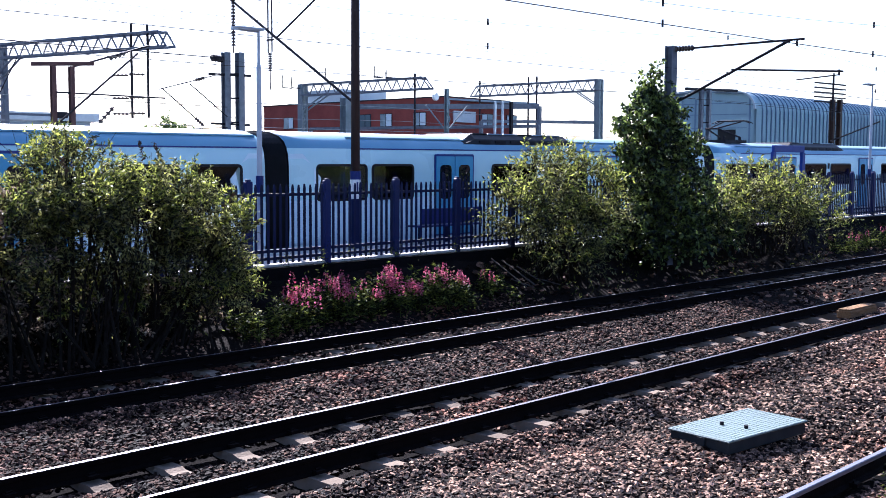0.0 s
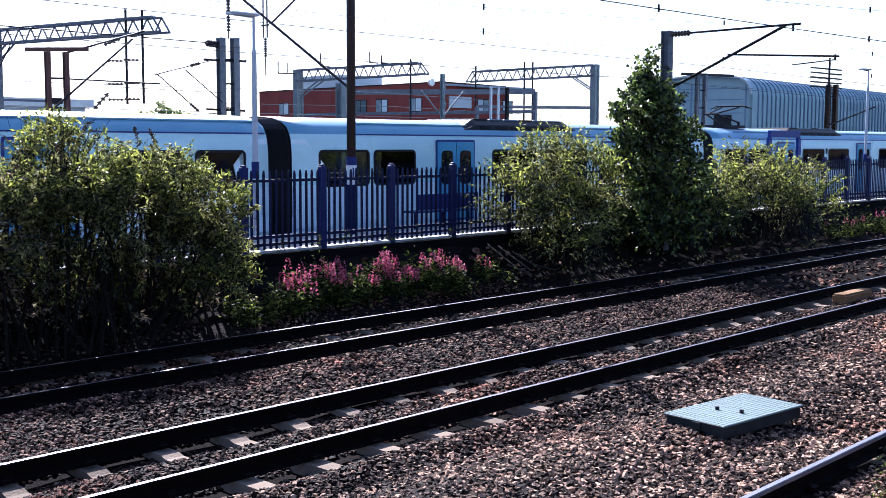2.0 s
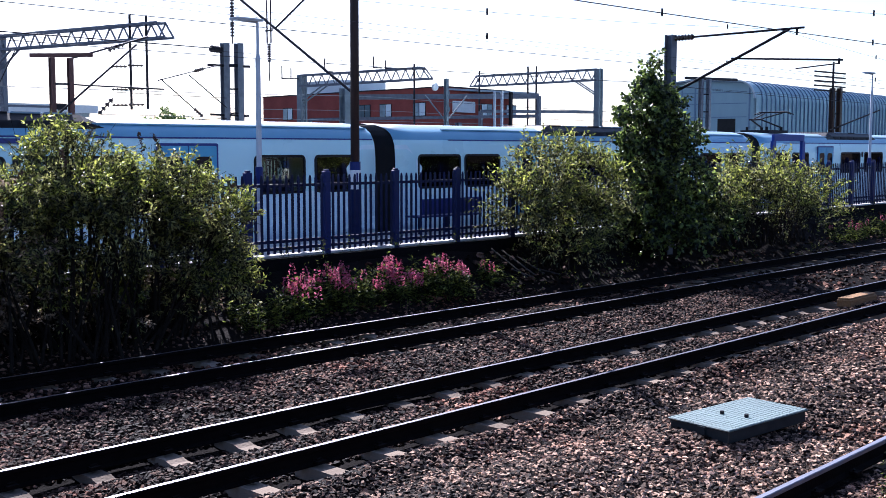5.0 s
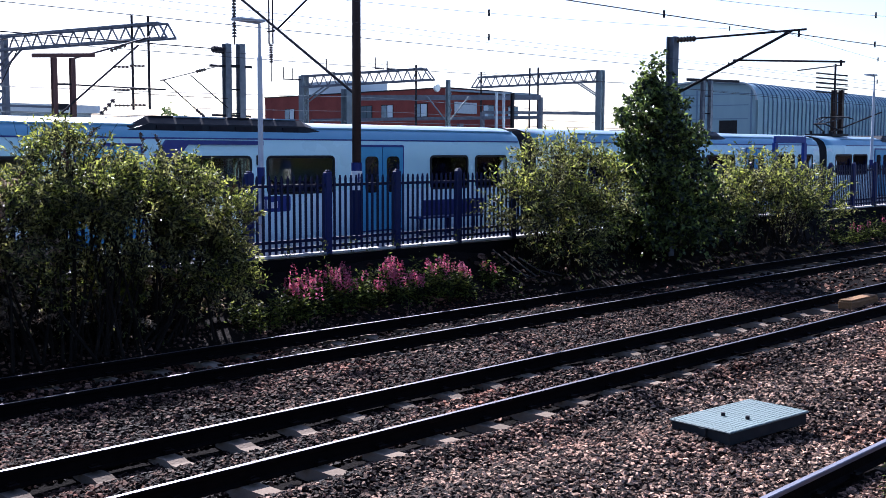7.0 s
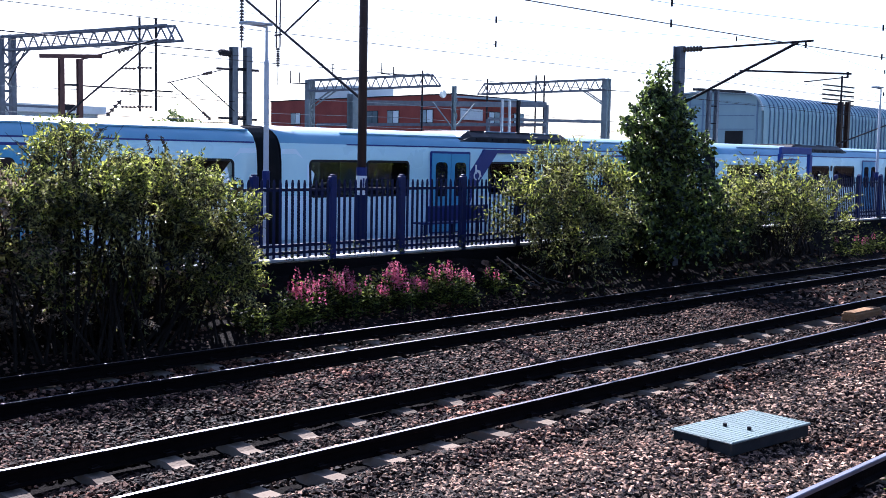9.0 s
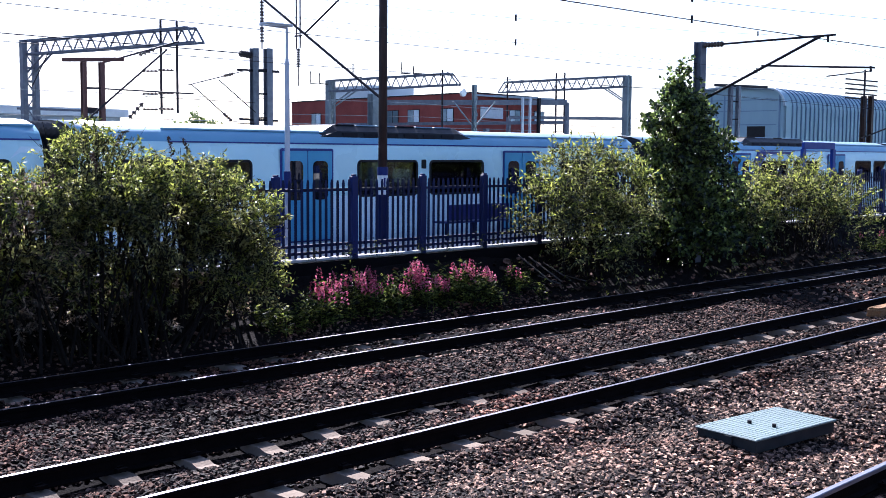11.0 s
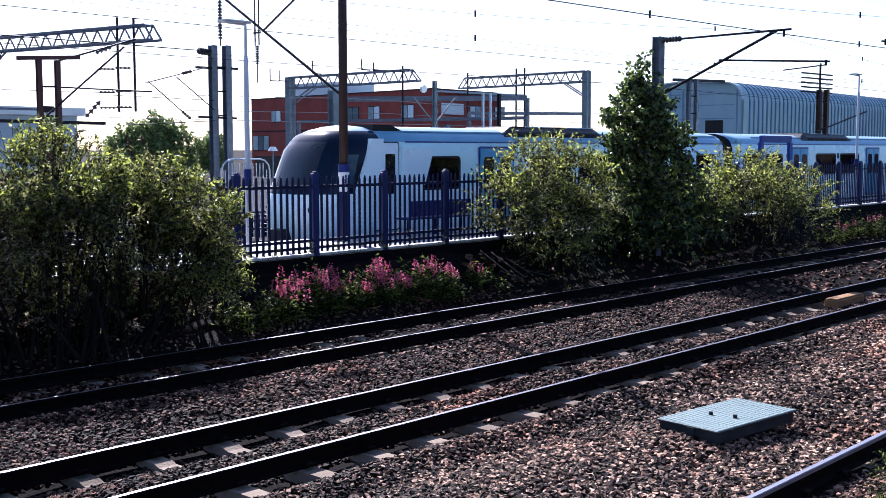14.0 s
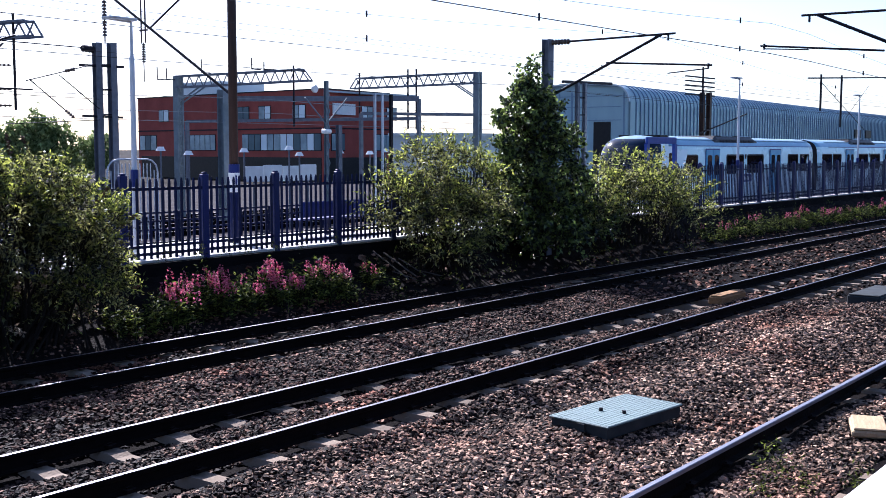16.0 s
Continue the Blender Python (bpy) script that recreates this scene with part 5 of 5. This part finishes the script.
wire(9.58, 5.37, "dark contact wire over the middle track", 0.0085, 0.2, 26.0, 50.0, clips=(6.0, 15.1, 23.2, 32.0, 41.0))
wire(9.58, 6.1, "thin messenger wire over the middle track", 0.004, 0.8, 26.0, 50.0, clips=(6.0, 15.1, 23.2, 32.0, 41.0))
wire(13.8, 6.24, "thin messenger wire over the far track", 0.004, 0.83, 27.3, 50.0, clips=(6.8, 15.77, 24.7, 33.7, 42.7))
wire(13.8, 5.2, "thin contact wire over the far track", 0.004, clips=(6.8, 15.77, 24.7, 33.7, 42.7))
wire(22.6, 6.2, "dark catenary wire over the train's track", 0.01, 0.08, 40.0, 48.0)
wire(22.6, 6.45, "thin feeder wire over the train's track", 0.006, 0.1, 40.0, 48.0)
wire(22.6, 5.45, "thin contact wire over the train's track", 0.005)
wire(30.0, 6.26, "dark catenary wire over the depot track", 0.012, 0.2, 45.0, 50.0, clips=(30.0, 41.0, 52.0, 62.0))
wire(36.5, 5.4, "pale catenary wire beyond the sidings", 0.012, 0.25, 34.0, 40.0, metal=GALV_PALE, ends=(-60, 58))
wire(36.5, 4.3, "pale contact wire beyond the sidings", 0.012, metal=GALV_PALE, ends=(-60, 58))
wire(41.5, 5.0, "pale wire before the brick building", 0.012, 0.2, 40.0, 45.0, metal=GALV_PALE, ends=(28, 62))


def far_gantry():
    t = thing("portal_gantry", "distant catenary portal beside the depot", "gantry", group="catenary gantries")
    for x, z0, z1 in ((89.3, 6.3, 9.2), (94.4, 5.1, 9.4), (110.0, -0.3, 10.0)):
        part("post", rod(B(), (x, 30, z0), (x, 30, z1), 0.09), DARK_STEEL, t)
    part("beam", beam(B(), (86.3, 30, 8.75), (111.0, 30, 10.1), 0.11), DARK_STEEL, t)
    part("stay", rod(B(), (89.3, 30, 8.6), (101.0, 30, 5.0), 0.03), DARK_STEEL, t)
    part("tie", rod(B(), (96.0, 30, 6.0), (102.0, 30, 8.9), 0.02), DARK_STEEL, t)


far_gantry()


# ---- buildings beyond ----
def frame_of(a, b):
    """A wall's space: x along it from a to b, y away from the camera's side, z up."""
    a, b = Vector((*a, 0)), Vector((*b, 0))
    ux = (b - a).normalized()
    return Matrix.Translation(a) @ Matrix(((ux.x, -ux.y, 0, 0), (ux.y, ux.x, 0, 0), (0, 0, 1, 0), (0, 0, 0, 1))), (b - a).length


def facade_window(t, m, x0, x1, z0, z1, panes):
    w = part("window", box(B(), x0, x1, -0.06, 0.05, z0, z1, m), DARK_STEEL, t)
    step = (x1 - x0) / panes
    for k in range(panes):
        part("pane", box(B(), x0 + k * step + 0.07, x0 + (k + 1) * step - 0.07, -0.09, 0.0, z0 + 0.08, z1 - 0.08, m), (PALE_PANE, BUILD_GLASS, BUILD_GLASS, DARK_PANE)[int(rng.integers(4))], w)


def brick_building():
    t = thing("brick_building", "three-storey red brick office building behind the station", "building")
    L, C, Rr = (88.7, 116.0), (86.0, 81.1), (98.0, 82.4)
    for a, b in ((L, C), (C, Rr)):
        m, d = frame_of(a, b)
        part("wall", box(B(), 0, d, 0.0, 0.5, -0.3, 9.5, m), BRICK, t)
        part("coping", box(B(), -0.1, d + 0.1, -0.08, 0.55, 9.5, 9.62, m), DARK_STEEL, t)
        high = (4.6, 20.2, 24.0, 29.8) if d > 20 else (6.6, 11.5)
        low = ((0.4, 4.0, 3), (10.0, 16.0, 6), (21.0, 34.4, 12)) if d > 20 else ((1.0, 3.4, 2), (9.0, 12.5, 3))
        for x in high:
            facade_window(t, m, x, x + 2.1, 6.5, 8.0, 2)
        for x0, x1, n in low:
            facade_window(t, m, x0, x1, 3.0, 4.9, n)
        # Black panel stands in for the shadow over the ground floor.
        part("shadowed_arcade", box(B(), 0.6, d - 0.6, -0.05, 0.1, -0.3, 2.3, m), BLACK, t, "black panel for the shadowed ground-floor glazing")
        part("string_course", box(B(), 0.02, d - 0.02, -0.05, 0.0, 5.35, 5.5, m), DARK_STEEL, t)
    m, d = frame_of(L, C)
    part("roof", box(B(), 0, d, 0.5, 14, 9.2, 9.4, m), GREYCLAD, t)
    m2, d2 = frame_of(C, Rr)
    part("sign_board", box(B(), 1.2, 5.2, -0.2, -0.05, 6.9, 8.1, m2), WHITE, t, "white sign board")
    part("plant_room", box(B(), 6, 14, 2, 9, 9.4, 11.3, m), GREYCLAD, t, "grey roof-top plant room")


brick_building()


def depot():
    t = thing("depot_shed", "large blue-grey corrugated steel train depot with rounded eaves", "shed")
    pivot, skew = Vector((82.0, 43.1, 0)), Matrix.Rotation(radians(3.3), 4, "Z")
    t.location = pivot - skew @ pivot
    t.rotation_euler[2] = radians(3.3)
    X0, X1, Y0, Y1, H0, R = 82.0, 330.0, 43.1, 53.0, 8.5, 1.4
    wall = B()
    n = int((X1 - X0) / 0.6)
    for k in range(n):
        x = X0 + k * 0.6
        box(wall, x, x + 0.6, Y0, Y0 + 0.2, -0.3, H0 - R)
    part("wall", wall, SHED, t)
    ribs = B()
    for k in range(170):
        x = X0 + 1.0 + k * 0.86
        box(ribs, x, x + 0.16, Y0 - 0.1, Y0, -0.3, H0 - R)
        for j in range(4):
            a, b = radians(j * 22.5), radians((j + 1) * 22.5)
            p = lambda q, e: (x + 0.08, Y0 + R - (R + e) * math.cos(q), H0 - R + (R + e) * math.sin(q))
            beam(ribs, p(a, 0.03), p(b, 0.03), 0.16, 0.1)
    part("rib", ribs, SHED_ROOF, t)
    bm = B()
    prof = [(Y0 + R - R * math.cos(radians(a)), H0 - R + R * math.sin(radians(a))) for a in range(0, 91, 10)] + [(Y0 + 5, H0 + 0.25), (Y1, H0 - 0.2)]
    a = [bm.verts.new((X0 - 0.3, y, z)) for y, z in prof]
    b = [bm.verts.new((X1, y, z)) for y, z in prof]
    for i in range(len(prof) - 1):
        f = bm.faces.new((a[i], b[i], b[i + 1], a[i + 1]))
        f.material_index = 0 if i < 7 else 1
    ob = part("roof", mesh_of("roof", bm, SHED, SHED_ROOF), None, t)
    md = ob.modifiers.new("thick", "SOLIDIFY")
    md.thickness = 0.15
    end = B()
    prof2 = [(Y0, -0.3)] + prof + [(Y1, -0.3)]
    end.faces.new([end.verts.new((X0, y, z)) for y, z in prof2])
    part("end_wall", end, SHED, t)
    for k in range(8):
        y = Y0 + 0.5 + k * 1.2
        if not 1.2 < y - Y0 < 3.4:
            part("end_rib", box(B(), X0 - 0.05, X0, y, y + 0.13, -0.3, H0 - 0.5), SHED_ROOF, t)
    for z in (5.6, 6.7, 7.6):
        part("end_joint", box(B(), X0 - 0.04, X0, Y0 + 0.8, Y1, z, z + 0.06), SHED_ROOF, t)
    trim = B()
    for (ya, za), (yb, zb) in zip(prof, prof[1:]):
        beam(trim, (X0 - 0.35, ya, za), (X0 - 0.35, yb, zb), 0.18, 0.12)
    part("eave_trim", trim, GREYCLAD, t)
    for k in range(2):
        part("window", box(B(), 155 + k * 6, 158.2 + k * 6, Y0 - 0.14, Y0 + 0.1, 4.9, 6.0), BLACK, t)
    part("doorway", box(B(), X0 - 0.06, X0 + 0.02, Y0 + 1.75, Y0 + 3.3, -0.3, 5.5), BLACK, t, "dark open doorway")


depot()


def low_hall():
    t = thing("low_hall", "low grey metal-clad hall between brick building and depot", "building")
    part("wall", box(B(), 60, 60.4, 45.0, 50.2, -0.3, 4.1), GREYCLAD, t)
    part("side_wall", box(B(), 60.4, 70, 44.9, 45.3, -0.3, 4.1), GREYCLAD, t)
    part("roof", box(B(), 59.8, 70, 44.7, 50.4, 4.1, 4.3), GREYCLAD, t)


low_hall()


def pale_building():
    t = thing("pale_building", "low pale blue-white station building beyond the tracks", "building")
    part("wall", box(B(), 5, 33.2, 60, 60.4, -0.3, 5.1), GREYCLAD, t)
    part("side_wall", box(B(), 32.8, 33.2, 60.4, 72, -0.3, 5.1), GREYCLAD, t)
    part("roof", box(B(), 4.6, 33.6, 59.7, 72.3, 5.1, 5.55), WHITE, t)
    for k in range(8):
        part("window", box(B(), 7 + k * 3.2, 9.2 + k * 3.2, 59.9, 60.1, 2.6, 4.2), BUILD_GLASS, t)


pale_building()


def yard_lamps():
    w = thing("platform_wall", "low white panel screen on posts between the sidings", "screen", (0, 36.4, -0.2))
    for k in range(4):
        part("panel", bevel(box(B(), 33.5 + k * 1.13, 34.6 + k * 1.13, 0, 0.1, 1.9, 2.6 + 0.05 * (k % 2)), 0.02), LAMP_GREY, w)
        part("leg", box(B(), 34.0 + k * 1.13, 34.08 + k * 1.13, 0.02, 0.08, 0, 1.9), GALV, w)
    for x, h in ((26.2, 2.25), (27.5, 2.1), (30.3, 2.2), (32.8, 2.3), (33.4, 2.05), (35.9, 2.15), (37.9, 2.1), (39.0, 2.2)):
        t = thing("small_platform_lamp", "small white platform lamp with a domed head", "lamp post", (x, 33.0, -0.2), "small platform lamps")
        h += 1.13
        part("post", rod(B(), (0, 0, 0), (0, 0, h - 0.1), 0.035), GALV, t)
        bm = rod(B(), (0, 0, h - 0.1), (0, 0, h + 0.06), 0.19, 0.1, 14)
        part("head", bm, WHITE, t)


yard_lamps()


def yard_railing():
    t = thing("track_railing", "dark blue low railing with three bars beside the empty tracks", "railing", (0, 31.8, -0.2))
    bar = mesh_of("bar", box(B(), -0.72, 0.72, -0.03, 0.03, -0.035, 0.035), NAVY)
    post = mesh_of("post", box(B(), -0.04, 0.04, -0.04, 0.04, 0, 1.15), NAVY)
    for k in range(20):
        x = 17 + k * 1.5
        part("post", post, None, t).location = (x, 0, 0)
        for z in (0.5, 0.8, 1.1):
            part("bar", bar, None, t).location = (x + 0.75, 0, z)


yard_railing()


def hoop_rail():
    t = thing("hooped_railing", "pale grey railing with rounded hoop ends", "railing", (24.0, 33.2, -0.2))
    bm = B()
    w, h, r = 2.2, 2.98, 0.45
    pts = [(0, 0), (0, h - r)] + [(r - r * math.cos(radians(a)), h - r + r * math.sin(radians(a))) for a in (30, 60, 90)]
    pts += [(w - x, z) for x, z in pts[::-1]]
    for (a, b), (c, d) in zip(pts, pts[1:]):
        rod(bm, (a, 0, b), (c, 0, d), 0.032)
    part("hoop", bm, LAMP_GREY, t)
    for k in range(1, 14):
        x = k * w / 14
        top = h - 0.15 if 0.25 < x < w - 0.25 else h - 0.4
        part("bar", rod(B(), (x, 0, 0), (x, 0, top), 0.02), LAMP_GREY, t)


hoop_rail()


def far_trees():
    t = thing("distant_trees", "row of distant green trees beyond the station", "trees", kind="stuff")
    lobes = []
    for k in range(6):
        h = (2.6, 3.1, 3.3, 3.0, 2.4, 2.5)[k]
        lobes.append((56.3 + k * 1.5, 94 - k * 0.9, h, 1.5, 1.8, h * 0.8))
    part("crown", leaves("crown", crown_points(14000, [(a, b, c * 1.12, d, e, f * 0.95) for a, b, c, d, e, f in lobes], 0.55, 0.35, -0.3, 10, 0.18), 0.36, FAR_LEAF, 0.6), None, t)
    part("trunk", stems((57, 94, -0.3), lobes[:3], 0.2), BARK, t)


far_trees()


# ---- movement ----
def motions():
    run = [(0, 0), (1, 0.02), (2, 0.22), (3, 0.8), (4, 1.8), (5, 3.6), (6.5, 7.63), (7, 9.5), (7.5, 11.65), (8, 14.1), (8.5, 16.85), (9, 19.83), (9.5, 23.22),
           (10.5, 30.4), (11.3, 36.8), (12, 42.95), (12.5, 47.6), (13, 52.7), (13.5, 57.9), (14, 63.1), (14.5, 68.9), (15, 74.6), (15.5, 80.4), (16, 86.4)]
    walk(train, [(t, pose(NOSE + s, 22.6, 0)) for t, s in run])


motions()
